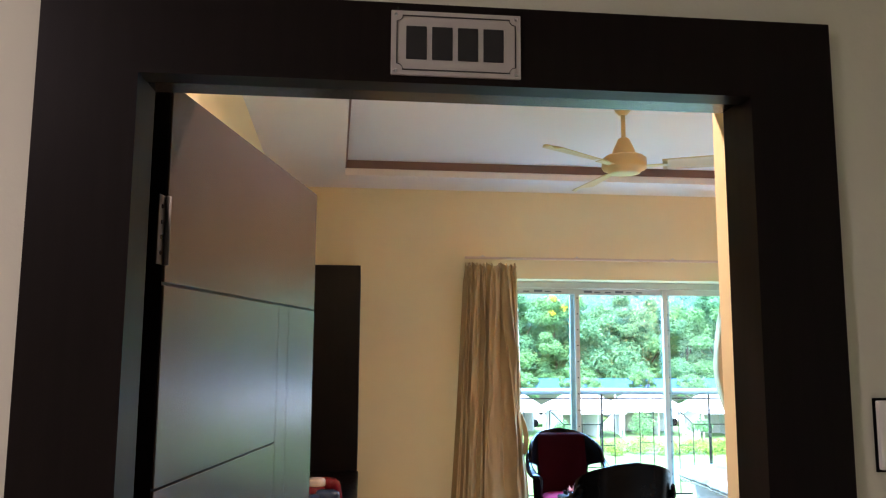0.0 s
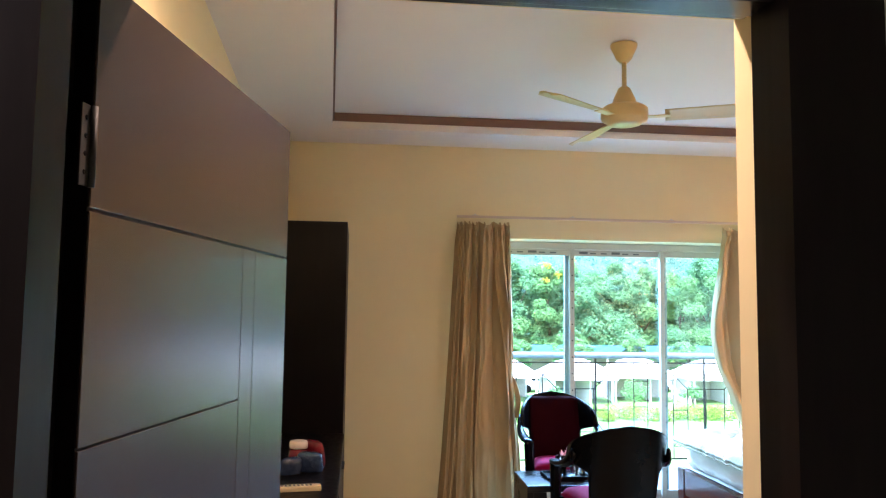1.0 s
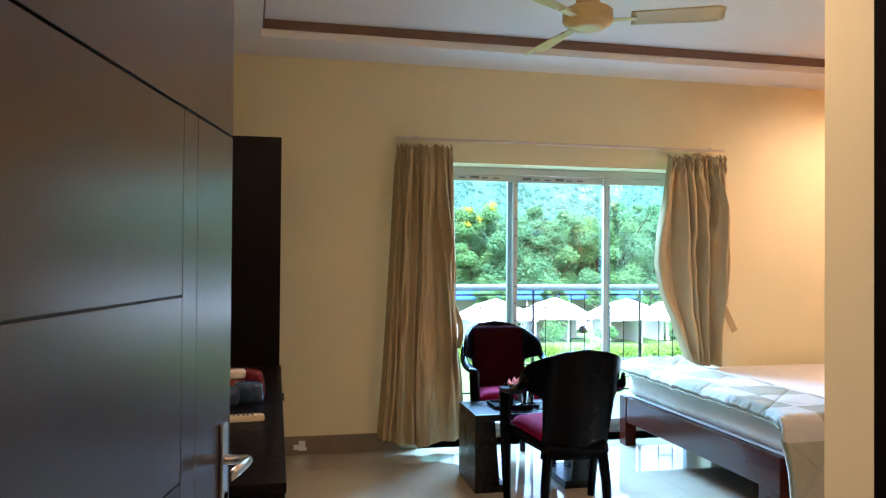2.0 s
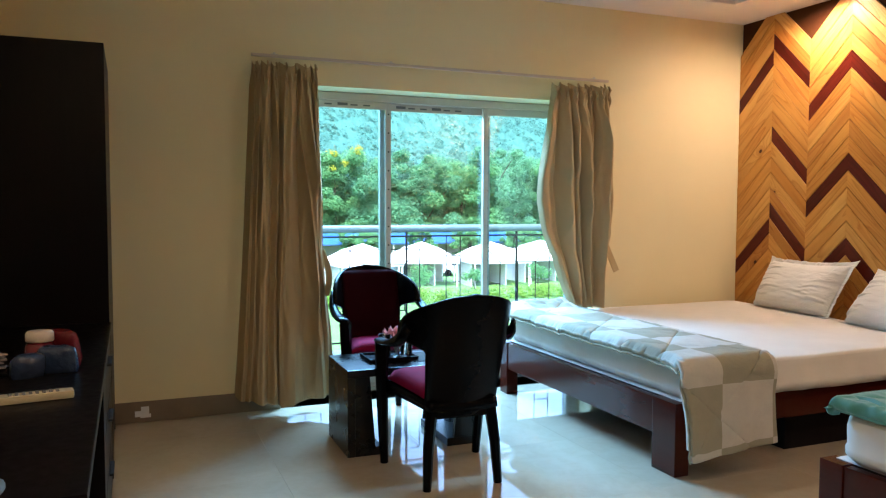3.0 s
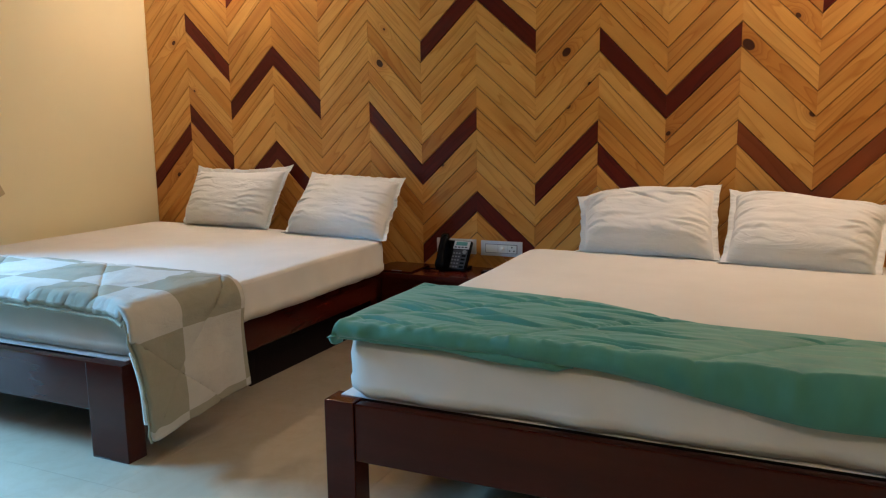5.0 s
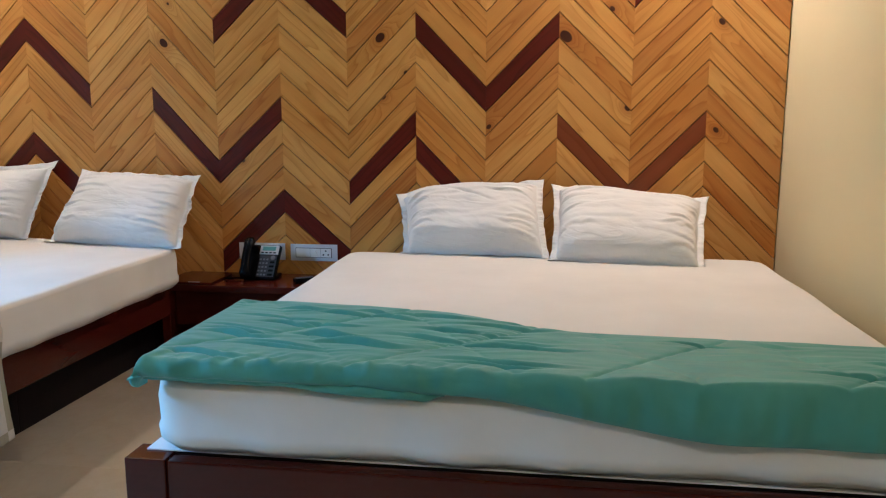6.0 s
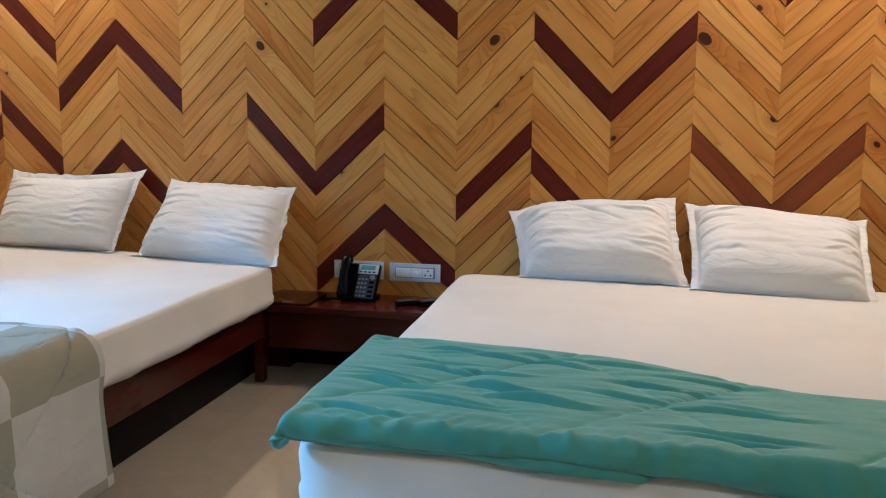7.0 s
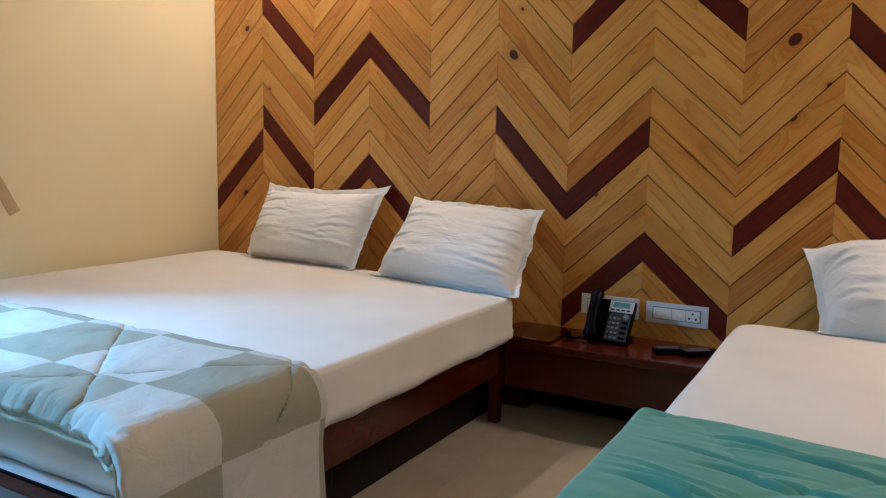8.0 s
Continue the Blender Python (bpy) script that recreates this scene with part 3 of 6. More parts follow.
# panels between the grooves, on a core
box(bm, 0, LEAF_W, 0.004, LEAF_T, 0.006, LEAF_H)
part("core", bm, M_WENGE, leaf)
groove_x = [0.655, 0.742]
for k, (za, zb) in enumerate(zip(z_cuts, z_cuts[1:])):
    bm = bmesh.new()
    if k == len(z_cuts) - 2:
        box(bm, 0.0, LEAF_W, -0.001, 0.0038, za + g, zb, 0.0012, 1)
    else:
        box(bm, 0.0, groove_x[0] - g / 3, -0.001, 0.0038, za + g / 2, zb - g / 2, 0.0012, 1)
    part("panel", bm, M_LEAF, leaf)
for a, b in ((groove_x[0], groove_x[1]), (groove_x[1], LEAF_W)):
    part("panel", boxed(a + 0.0007, b - 0.0007, -0.001, 0.0038, z_cuts[0], z_cuts[4] - g / 2, 0.0008, 1), M_LEAF, leaf)
# lever handle on its long plate
bm = bmesh.new()
box(bm, 0.915, 0.955, -0.011, -0.002, 0.80, 1.005, 0.006)
plate = part("handle_plate", bm, M_STEEL, leaf, "polished steel backplate")
bm = bmesh.new()
sweep(bm, [(0.935, -0.010, 0.925), (0.935, -0.052, 0.925), (0.928, -0.06, 0.925), (0.90, -0.063, 0.927), (0.84, -0.062, 0.93), (0.805, -0.055, 0.926)],
      [(0.011, 0.011), (0.011, 0.011), (0.011, 0.012), (0.008, 0.013), (0.007, 0.014), (0.006, 0.012)], 12)
part("lever", bm, M_STEEL, plate, "polished steel lever", True)
bm = bmesh.new()
lathe(bm, [(0.0095, 0), (0.0095, 0.004), (0.006, 0.006)], (0, 0, 0), 16, m=pose(0.935, -0.011, 0.845, 90))
part("keyhole", bm, M_BLACKPL, plate)
for hz in (1.735, 0.28):
    hinge = part("hinge", boxed(-0.034, -0.001, -0.002, 0.001, hz - 0.06, hz + 0.06, 0.0015), M_HINGE, leaf, "dull metal butt hinge")
    bm = bmesh.new()
    lathe(bm, [(0.006, hz - 0.06), (0.006, hz + 0.06)], (-0.006, -0.004, 0), 10)
    part("pin", bm, M_HINGE, hinge, smooth=True)
    for k in (-0.04, -0.013, 0.013, 0.04):
        bm = bmesh.new()
        lathe(bm, [(0.004, 0), (0.003, 0.0015)], (0, 0, 0), 10, m=pose(-0.022, -0.002, hz + k, 90))
        part("screw", bm, M_BLACKPL, hinge)

# number plate over the door: its figures as plain bars
plate = thing("number_plate", "silver number plate with dark figures above the door", "sign")
bm = bmesh.new()
box(bm, -0.048, 0.162, 2.694, 2.6995, 1.966, 2.073, 0.002)
part("plate", bm, M_PLATE, plate)
for k in range(4):
    x = -0.024 + k * 0.0415
    part("figure", boxed(x, x + 0.033, 2.6925, 2.6938, 1.992, 2.047, 0.001, 1), M_INK, plate, "dark bar")
bm = bmesh.new()
for a in ((-0.030, 0.144, 1.974, 1.9755), (-0.030, 0.144, 2.0635, 2.065), (-0.0395, -0.038, 1.984, 2.055), (0.152, 0.1535, 1.984, 2.055)):
    box(bm, a[0], a[1], 2.6925, 2.6938, a[2], a[3])
for sx, x in ((1, -0.038), (-1, 0.152)):
    for sz, z in ((1, 1.975), (-1, 2.064)):
        sweep(bm, [(x + sx * 0.009 * math.cos(q), 2.6931, z + sz * 0.009 * math.sin(q)) for q in (0, 0.5, 1.05, 1.57)], (0.0009, 0.0006), 4)
part("border_line", bm, M_INK, plate)
for x in (-0.0405, 0.1545):
    for z in (1.9725, 2.0665):
        bm = bmesh.new()
        lathe(bm, [(0.003, 0), (0.0022, 0.0012)], seg=10, m=pose(x, 2.694, z, 90))
        part("screw", bm, M_STEEL, plate)
# bell switch on the corridor wall
bell = thing("bell_switch", "white bell push plate on the corridor wall", "switch")
part("plate", boxed(0.748, 0.83, 2.706, 2.7165, 1.345, 1.455, 0.004), M_WHITEPL, bell)
part("rim", boxed(0.744, 0.834, 2.7135, 2.7167, 1.341, 1.459, 0.002), M_BLACKPL, bell)
part("push", boxed(0.775, 0.803, 2.700, 2.7058, 1.385, 1.415, 0.003), M_GREYPL, bell)


# ---- window: frame, sliding sashes, glass ----
window = thing("window_1", "white aluminium sliding balcony window with three sashes", "window", kind="structure")
FY = 7.70
bm = bmesh.new()
box(bm, wx0 + 0.003, wx1 - 0.003, FY, FY + 0.13, wz1 - 0.055, wz1 - 0.003, 0.003)
box(bm, wx0 + 0.003, wx0 + 0.05, FY, FY + 0.13, wz0 + 0.001, wz1 - 0.056, 0.003)
box(bm, wx1 - 0.05, wx1 - 0.003, FY, FY + 0.13, wz0 + 0.001, wz1 - 0.056, 0.003)
part("window_frame", bm, M_ALU, window)
bm = bmesh.new()
for k in range(3):
    box(bm, wx0 + 0.052, wx1 - 0.052, FY + 0.02 + 0.035 * k, FY + 0.03 + 0.035 * k, wz0 + 0.004, wz0 + 0.03, 0.002)
box(bm, wx0 + 0.052, wx1 - 0.052, FY, FY + 0.13, wz0 - 0.02, wz0 + 0.004)
part("track", bm, M_ALU, window)
MULL = (1.656, 2.44)
for k, (a, b) in enumerate(((wx0 + 0.05, MULL[0] + 0.035), (MULL[0] - 0.035, MULL[1] + 0.035), (MULL[1] - 0.035, wx1 - 0.05))):
    y0 = FY + 0.012 + 0.036 * (k if k < 2 else 0)
    s0, s1 = 0.036, 0.034
    sash = bmesh.new()
    box(sash, a, a + s0, y0, y0 + s1, wz0 + 0.032, wz1 - 0.058, 0.003)
    box(sash, b - s0, b, y0, y0 + s1, wz0 + 0.032, wz1 - 0.058, 0.003)
    box(sash, a + s0 + 0.001, b - s0 - 0.001, y0, y0 + s1, wz1 - 0.105, wz1 - 0.058, 0.003)
    box(sash, a + s0 + 0.001, b - s0 - 0.001, y0, y0 + s1, wz0 + 0.032, wz0 + 0.085, 0.003)
    sash = part("sash", sash, M_ALU, window)
    pane = part("pane", boxed(a + s0 - 0.004, b - s0 + 0.004, y0 + 0.015, y0 + 0.02, wz0 + 0.082, wz1 - 0.102), M_PANE, sash)
    pane.visible_shadow = False
    # rivet dots up the meeting stile and maker's tape on the head, as bars
    if k < 2:
        dots = bmesh.new()
        for q in range(14):
            z = 0.25 + q * 0.13
            lathe(dots, [(0.006, 0), (0.005, 0.002)], (0, 0, 0), 8, m=pose(b - 0.018, y0 - 0.001, z, 90))
        part("stile_marks", dots, M_HINGE, sash)
        tape = bmesh.new()
        for q in range(6):
            x = a + 0.12 + q * 0.09
            box(tape, x, x + (0.05 if q % 3 else 0.07), y0 - 0.0015, y0 - 0.0005, wz1 - 0.088, wz1 - (0.078 if q % 3 else 0.070))
        part("maker_tape", tape, M_KEYS, sash, "printed protective tape on the sash")

# ---- balcony ----
bm = bmesh.new()
box(bm, 0.0, 4.6, 7.862, 9.35, -0.2, -0.01, 0.01)
tagged(part("balcony_slab", bm, M_SLAB), "pale balcony floor outside the window", "balcony", kind="structure")


def rail_y(x):
    return 9.1 - 0.1 * ((x - 2.3) / 2.0) ** 2


rail = thing("balcony_railing", "black iron balcony railing with a pale steel top rail", "railing")
RAIL_Z = 1.10
xs = [0.1 + 0.2 * k for k in range(23)]
bm = bmesh.new()
sweep(bm, [(x, rail_y(x), RAIL_Z) for x in xs], (0.03, 0.033), 12)
part("top_rail", bm, M_RAILTOP, rail, "pale steel tube", True)
for z in (1.03, 0.1):
    bm = bmesh.new()
    sweep(bm, [(x, rail_y(x), z) for x in xs], (0.008, 0.008), 6, square=True)
    part("flat_bar", bm, M_RAIL, rail)


def bar(a, b, r=0.0048):
    bm = bmesh.new()
    sweep(bm, [(a[0], rail_y(a[0]), a[1]), ((a[0] + b[0]) / 2, rail_y((a[0] + b[0]) / 2), (a[1] + b[1]) / 2), (b[0], rail_y(b[0]), b[1])], (r, r), 6, up=Vector((0, 1, 0)))
    part("bar", bm, M_RAIL, rail)


for k in range(4):
    # a frame with cut corners, then a ladder of two bars
    x = 0.777 + k * 1.32
    strokes = [((x - 0.33, 0.1), (x - 0.33, 0.915)), ((x + 0.33, 0.1), (x + 0.33, 0.915)), ((x - 0.33, 0.915), (x + 0.33, 0.915))]
    for e in (-1, 1):
        strokes += [((x + e * 0.33, 0.915), (x + e * 0.185, 0.775)), ((x + e * 0.33, 0.22), (x + e * 0.185, 0.36)), ((x + e * 0.185, 0.36), (x + e * 0.185, 0.775))]
        strokes += [((x + 0.66 + e * 0.07, 0.1), (x + 0.66 + e * 0.07, 1.03)), ((x + e * 0.185, 0.57), (x + e * 0.33, 0.57))]
    strokes += [((x - 0.185, 0.775), (x + 0.185, 0.775)), ((x - 0.185, 0.36), (x + 0.185, 0.36)), ((x, 0.36), (x, 0.775)), ((x - 0.33, 0.22), (x + 0.33, 0.22))]
    strokes += [((x + 0.59, z), (x + 0.73, z)) for z in (0.845, 0.60, 0.355)]
    for a, b in strokes:
        if b[0] < 4.5:
            bar(a, b)
for x in (0.1, 1.2, 2.3, 3.4, 4.5):
    bm = bmesh.new()
    box(bm, x - 0.008, x + 0.008, rail_y(x) - 0.008, rail_y(x) + 0.008, -0.011, RAIL_Z - 0.03)
    part("post", bm, M_RAIL, rail)

# ---- outdoors ----
GROUND = -4.8


def hill_height(x, y):
    # a long slope whose crest falls away towards +x
    t = x / max(y, 1.0)
    crest = max(0.05, min(0.25, 0.31 - 0.333 * t))
    bumps = 5 * wob(x, y, 0, 0.02) + 3 * wob(x, y, 3, 0.06)
    return smoothstep(115, 430, y) * (460 * crest + bumps)


bm = bmesh.new()
NX, NY = 60, 60


def ground_point(u, v):
    x, y = -600 + 1500 * u, 10 + 1400 * v ** 2.2
    return Vector((x, y, GROUND + hill_height(x, y)))


sheet(bm, NX, NY, ground_point)
for f in bm.faces:
    f.material_index = 1 if f.calc_center_median().z > GROUND + 1.0 else 0
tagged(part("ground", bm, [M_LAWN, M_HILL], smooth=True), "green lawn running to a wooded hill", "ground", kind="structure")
bm = bmesh.new()
sheet(bm, 2, 2, lambda u, v: Vector((-600 + 1500 * u, -700 + 710 * v, GROUND)))
tagged(part("ground", bm, M_LAWN), "green lawn round the building", "ground", kind="structure")


def leaf_mesh(name, clumps, seed, material, parent=None):
    """Small bent leaves scattered through balls (centre, radius, count, leaf size), densest near their surfaces, as one mesh."""
    g = np.random.default_rng(seed)
    c = np.concatenate([np.repeat([[*q[0]]], q[2], 0) for q in clumps])
    r = np.concatenate([np.full(q[2], q[1]) for q in clumps])
    s = np.concatenate([np.full(q[2], q[3]) for q in clumps])
    n = len(c)
    d = g.normal(size=(n, 3))
    d /= np.linalg.norm(d, axis=1)[:, None]
    p = c + d * [1, 1, 0.8] * (r * (0.35 + 0.7 * g.random(n) ** 0.7))[:, None]
    nn = 0.6 * d + g.uniform(-0.6, 0.6, (n, 3)) + [0, -0.25, 0.9]
    nn /= np.linalg.norm(nn, axis=1)[:, None]
    a = np.cross(nn, g.normal(size=(n, 3)))
    a /= np.linalg.norm(a, axis=1)[:, None]
    b = np.cross(nn, a)
    s = (s * g.uniform(0.6, 1.3, n))[:, None]
    quad = [p - a * s - nn * s * 0.15, p - b * s * 0.7 + nn * s * 0.1, p + a * s - nn * s * 0.15, p + b * s * 0.7 + nn * s * 0.1]
    verts = np.stack(quad, 1).reshape(-1, 3)
    me = bpy.data.meshes.new(name)
    me.from_pydata(verts.tolist(), [], np.arange(4 * n).reshape(-1, 4).tolist())
    me.materials.append(material)
    ob = new(name, me)
    if parent:
        ob.parent = parent
    return ob


def tree(x, y, height, spread, seed, leaves, label, blossom=False):
    rng = random.Random(seed)
    t = thing("tree", label, "tree", pose(x, y, GROUND), group="trees behind the tents")
    bm = bmesh.new()
    lean = rng.uniform(-0.4, 0.4)
    sweep(bm, [(0, 0, -0.2), (lean * 0.3, 0.1, height * 0.2), (lean, 0.1, height * 0.45), (lean * 1.3, 0.2, height * 0.75)], [(0.3, 0.3), (0.22, 0.22), (0.15, 0.15), (0.05, 0.05)], 8)
    crowns = []
    for k in range(64):
        a, r = rng.uniform(0, 6.28), spread * rng.uniform(0.1, 0.95)
        c = Vector((lean + r * math.cos(a), r * math.sin(a), height * rng.uniform(0.2, 0.88)))
        crowns.append((c, spread * rng.uniform(0.11, 0.28)))
        if k < 7:
            sweep(bm, [(lean * 0.6, 0.1, height * 0.3), ((c.x + lean) / 2, c.y / 2, c.z * 0.8), tuple(c)], [(0.1, 0.1), (0.06, 0.06), (0.02, 0.02)], 6)
    part("trunk", bm, M_BARK, t, smooth=True)
    leaf_mesh("crown", [(c, r, int(430 * min(1.0, spread / 4)), 0.135 if spread > 2 else 0.09) for c, r in crowns], seed, leaves, t)
    if blossom:
        tagged(leaf_mesh("blossom", [(c + Vector((0, -r * 0.6, r * 0.5)), r * 0.5, 45, 0.13) for c, r in sorted(crowns, key=lambda q: q[0].y - 1.5 * q[0].z)[:7]], seed, M_BLOSSOM, t), "yellow blossom")


rng = random.Random(5)
row = [(7 + k * 4.6 + rng.uniform(-1, 1), 84 + rng.uniform(-3, 3), rng.uniform(11.5, 14.0), rng.uniform(4.6, 5.8)) for k in range(13)]
for k, (x, y, h, s) in enumerate(row):
    tree(x, y, h, s, 11 + k, M_LEAVES2 if k % 3 == 0 else M_LEAVES, "tall leafy green tree behind the tents" if k != 3 else "tall leafy tree with yellow blossom", k == 3)
row = [(5 + k * 5.2 + rng.uniform(-1.5, 1.5), 100 + rng.uniform(-4, 4), rng.uniform(13, 15.5), rng.uniform(5.2, 6.4)) for k in range(13)]
for k, (x, y, h, s) in enumerate(row):
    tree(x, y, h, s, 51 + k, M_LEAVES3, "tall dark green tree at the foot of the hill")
for k, (x, y, h, s) in enumerate([(24.5, 66, 4.8, 1.5), (13.5, 67, 4.6, 1.6), (33.5, 67, 4.4, 1.5), (19.0, 68, 4.0, 1.9), (29.5, 68, 4.2, 1.8), (37, 68, 4.4, 1.9)]):
    tree(x, y, h, s, 91 + k, M_LEAVES2, "young pale green tree among the tents")
# woods up the hill, one mass of crowns
def woods():
    """A closed canopy: a sheet raised into many small crowns, uneven as treetops are."""
    g = np.random.default_rng(8)
    nx, ny = 330, 240
    v = np.linspace(0, 1, ny) ** 1.15
    y = 112 + 390 * v
    tan = np.linspace(math.tan(radians(3)), math.tan(radians(39)), nx)
    Y = np.repeat(y[:, None], nx, 1)
    X = Y * tan[None, :]
    Z = np.array([[hill_height(px, py) for px, py in zip(a, b)] for a, b in zip(X, Y)])
    top = np.full_like(Z, -1.0)
    cy = 112 + 390 * g.random(34000) ** 0.85
    cx = cy * np.tan(np.radians(g.uniform(3, 39, 34000)))
    cr = g.uniform(1.0, 2.3, 34000)
    ch = g.uniform(0.1, 1.7, 34000)
    for px, py, r, h in zip(cx, cy, cr, ch):
        i = np.searchsorted(y, [py - r, py + r])
        j = np.searchsorted(tan, [(px - r) / py, (px + r) / py])
        q = (slice(i[0], i[1] + 1), slice(j[0], j[1] + 1))
        d = ((X[q] - px) ** 2 + (Y[q] - py) ** 2) / (r * r)
        top[q] = np.maximum(top[q], h - 1.8 * d)
    Z = GROUND + Z + 1.0 + top + g.uniform(-0.12, 0.12, Z.shape)
    verts = np.stack([X, Y, Z], 2).reshape(-1, 3)
    k = np.arange(nx * ny).reshape(ny, nx)
    faces = np.stack([k[:-1, :-1], k[:-1, 1:], k[1:, 1:], k[1:, :-1]], 2).reshape(-1, 4)
    me = bpy.data.meshes.new("hillside_woods")
    me.from_pydata(verts.tolist(), [], faces.tolist())
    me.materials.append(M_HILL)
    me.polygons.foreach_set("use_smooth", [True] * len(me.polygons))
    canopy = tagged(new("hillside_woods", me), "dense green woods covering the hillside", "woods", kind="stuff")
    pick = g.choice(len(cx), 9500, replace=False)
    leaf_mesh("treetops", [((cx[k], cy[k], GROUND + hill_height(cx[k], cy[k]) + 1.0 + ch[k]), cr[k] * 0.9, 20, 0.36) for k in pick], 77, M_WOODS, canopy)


woods()


def tent(x, y, w, h, walls, turn):
    t = thing("tent", "white canvas tent with a peaked roof on the lawn", "tent", pose(x, y, GROUND, 0, 0, turn), group="tents on the lawn")
    bm = bmesh.new()
    e, s = h * 0.62, w / 2
    ring = [bm.verts.new((sx * s, sy * s, e)) for sx, sy in ((-1, -1), (1, -1), (1, 1), (-1, 1))]
    mid = [bm.verts.new((sx * s * 0.5, sy * s * 0.5, e + (h - e) * 0.62)) for sx, sy in ((-1, -1), (1, -1), (1, 1), (-1, 1))]
    low = [bm.verts.new((sx * s * 1.01, sy * s * 1.01, e - 0.28)) for sx, sy in ((-1, -1), (1, -1), (1, 1), (-1, 1))]
    top = bm.verts.new((0, 0, h))
    for k in range(4):
        n = (k + 1) % 4
        bm.faces.new((low[k], low[n], ring[n], ring[k]))
        bm.faces.new((ring[k], ring[n], mid[n], mid[k]))
        bm.faces.new((mid[k], mid[n], top))
    part("roof", bm, M_TENT, t)
    for sx in (-1, 1):
        for sy in (-1, 1):
            part("pole", boxed(sx * s * 0.94 - 0.05, sx * s * 0.94 + 0.05, sy * s * 0.94 - 0.05, sy * s * 0.94 + 0.05, 0, e), M_TENT, t)
    if walls:
        part("back_wall", boxed(-s * 0.9, s * 0.9, s * 0.86, s * 0.9, 0, e), M_HUT, t)
        part("side_wall", boxed(-s * 0.9, -s * 0.86, -s * 0.5, s * 0.85, 0, e), M_TENT, t)
        part("side_wall", boxed(s * 0.3, s * 0.34, -s * 0.5, s * 0.85, 0, e), M_TENT, t)


for k in range(8):
    tent(5.5 + k * 5.1, 56.5 + (k % 2) * 1.5 - 0.15 * k, 4.7, 3.3, True, -8 + (k % 3) * 5)
shed = thing("long_shed", "long low shed with a blue sheet roof behind the tents", "shed")
bm = bmesh.new()
vs = box(bm, 2, 52, 69, 73, GROUND + 2.5, GROUND + 2.62)
for v in vs:
    if v.co.y > 70:
        v.co.z += 0.75
part("roof", bm, M_BLUE, shed)
part("wall", boxed(2.2, 51.8, 72.6, 72.9, GROUND, GROUND + 3.1), M_HUT, shed)
for k in range(13):
    part("post", boxed(2.4 + 4 * k, 2.55 + 4 * k, 69.2, 69.35, GROUND, GROUND + 2.5), M_HUT, shed)
rng = random.Random(21)
hedge = leaf_mesh("hedge", [((3 + rng.random() * 38, 47.5 + rng.uniform(-1.2, 1.2), GROUND + 0.42), rng.uniform(0.45, 0.75), 130, 0.075) for k in range(190)], 21, M_HEDGE)
tagged(hedge, "bright yellow-green clipped hedge along the lawn", "hedge", kind="stuff")


def bush(x, y, r, h, seed, leaves, label):
    rng = random.Random(seed)
    t = thing("bush", label, "bush", pose(x, y, GROUND), group="bushes by the tents")
    bm = bmesh.new()
    sweep(bm, [(0, 0, -0.05), (0.02, 0, h * 0.5), (0, 0.03, h * 0.8)], [(0.07, 0.07), (0.05, 0.05), (0.02, 0.02)], 6)
    part("stem", bm, M_BARK, t)
    leaf_mesh("leaves", [((rng.uniform(-r, r) * 0.5, rng.uniform(-r, r) * 0.5, h * rng.uniform(0.5, 0.85)), r * 0.6, 170, 0.08) for k in range(5)], seed, leaves, t)


for k, (x, r, h) in enumerate([(9.5, 0.9, 2.0), (13.0, 0.7, 1.6), (18.0, 1.0, 2.3), (22.5, 0.8, 1.9), (27, 0.9, 2.1), (31, 0.8, 1.7)]):
    bush(x, 50.5 + (k % 2), r, h, 300 + k, M_LEAVES2, "round green shrub beside the tents")


def car(x, y, turn):
    c = thing("parked_car", "silver car parked behind the tents", "car", pose(x, y, GROUND, 0, 0, turn))
    bm = bmesh.new()
    sheet(bm, 16, 8, lambda u, v: Vector((-2 + 4 * u, -0.85 + 1.7 * v, 0.85 + 0.62 * smoothstep(0.14, 0.34, u) * (1 - smoothstep(0.72, 0.92, u)) * (1 - abs(2 * v - 1) ** 5) - 0.12 * abs(2 * v - 1) ** 4)), thick=0.0)
    box(bm, -2, 2, -0.85, 0.85, 0.3, 0.84, 0.08)
    part("body", bm, M_PALEPL, c, smooth=True)
    part("side_glass", boxed(-0.9, 0.95, -0.80, -0.79, 0.95, 1.25, 0.004), M_BLACKPL, c)
    for wx in (-1.25, 1.25):
        for wy in (-0.8, 0.8):
            bm = bmesh.new()
            lathe(bm, [(0.3, -0.09), (0.32, 0), (0.3, 0.09)], seg=18, m=pose(wx, wy, 0.32, 90))
            part("wheel", bm, M_BLACKPL, c)


car(14.8, 63.5, 5)
car(26.5, 63.5, -4)


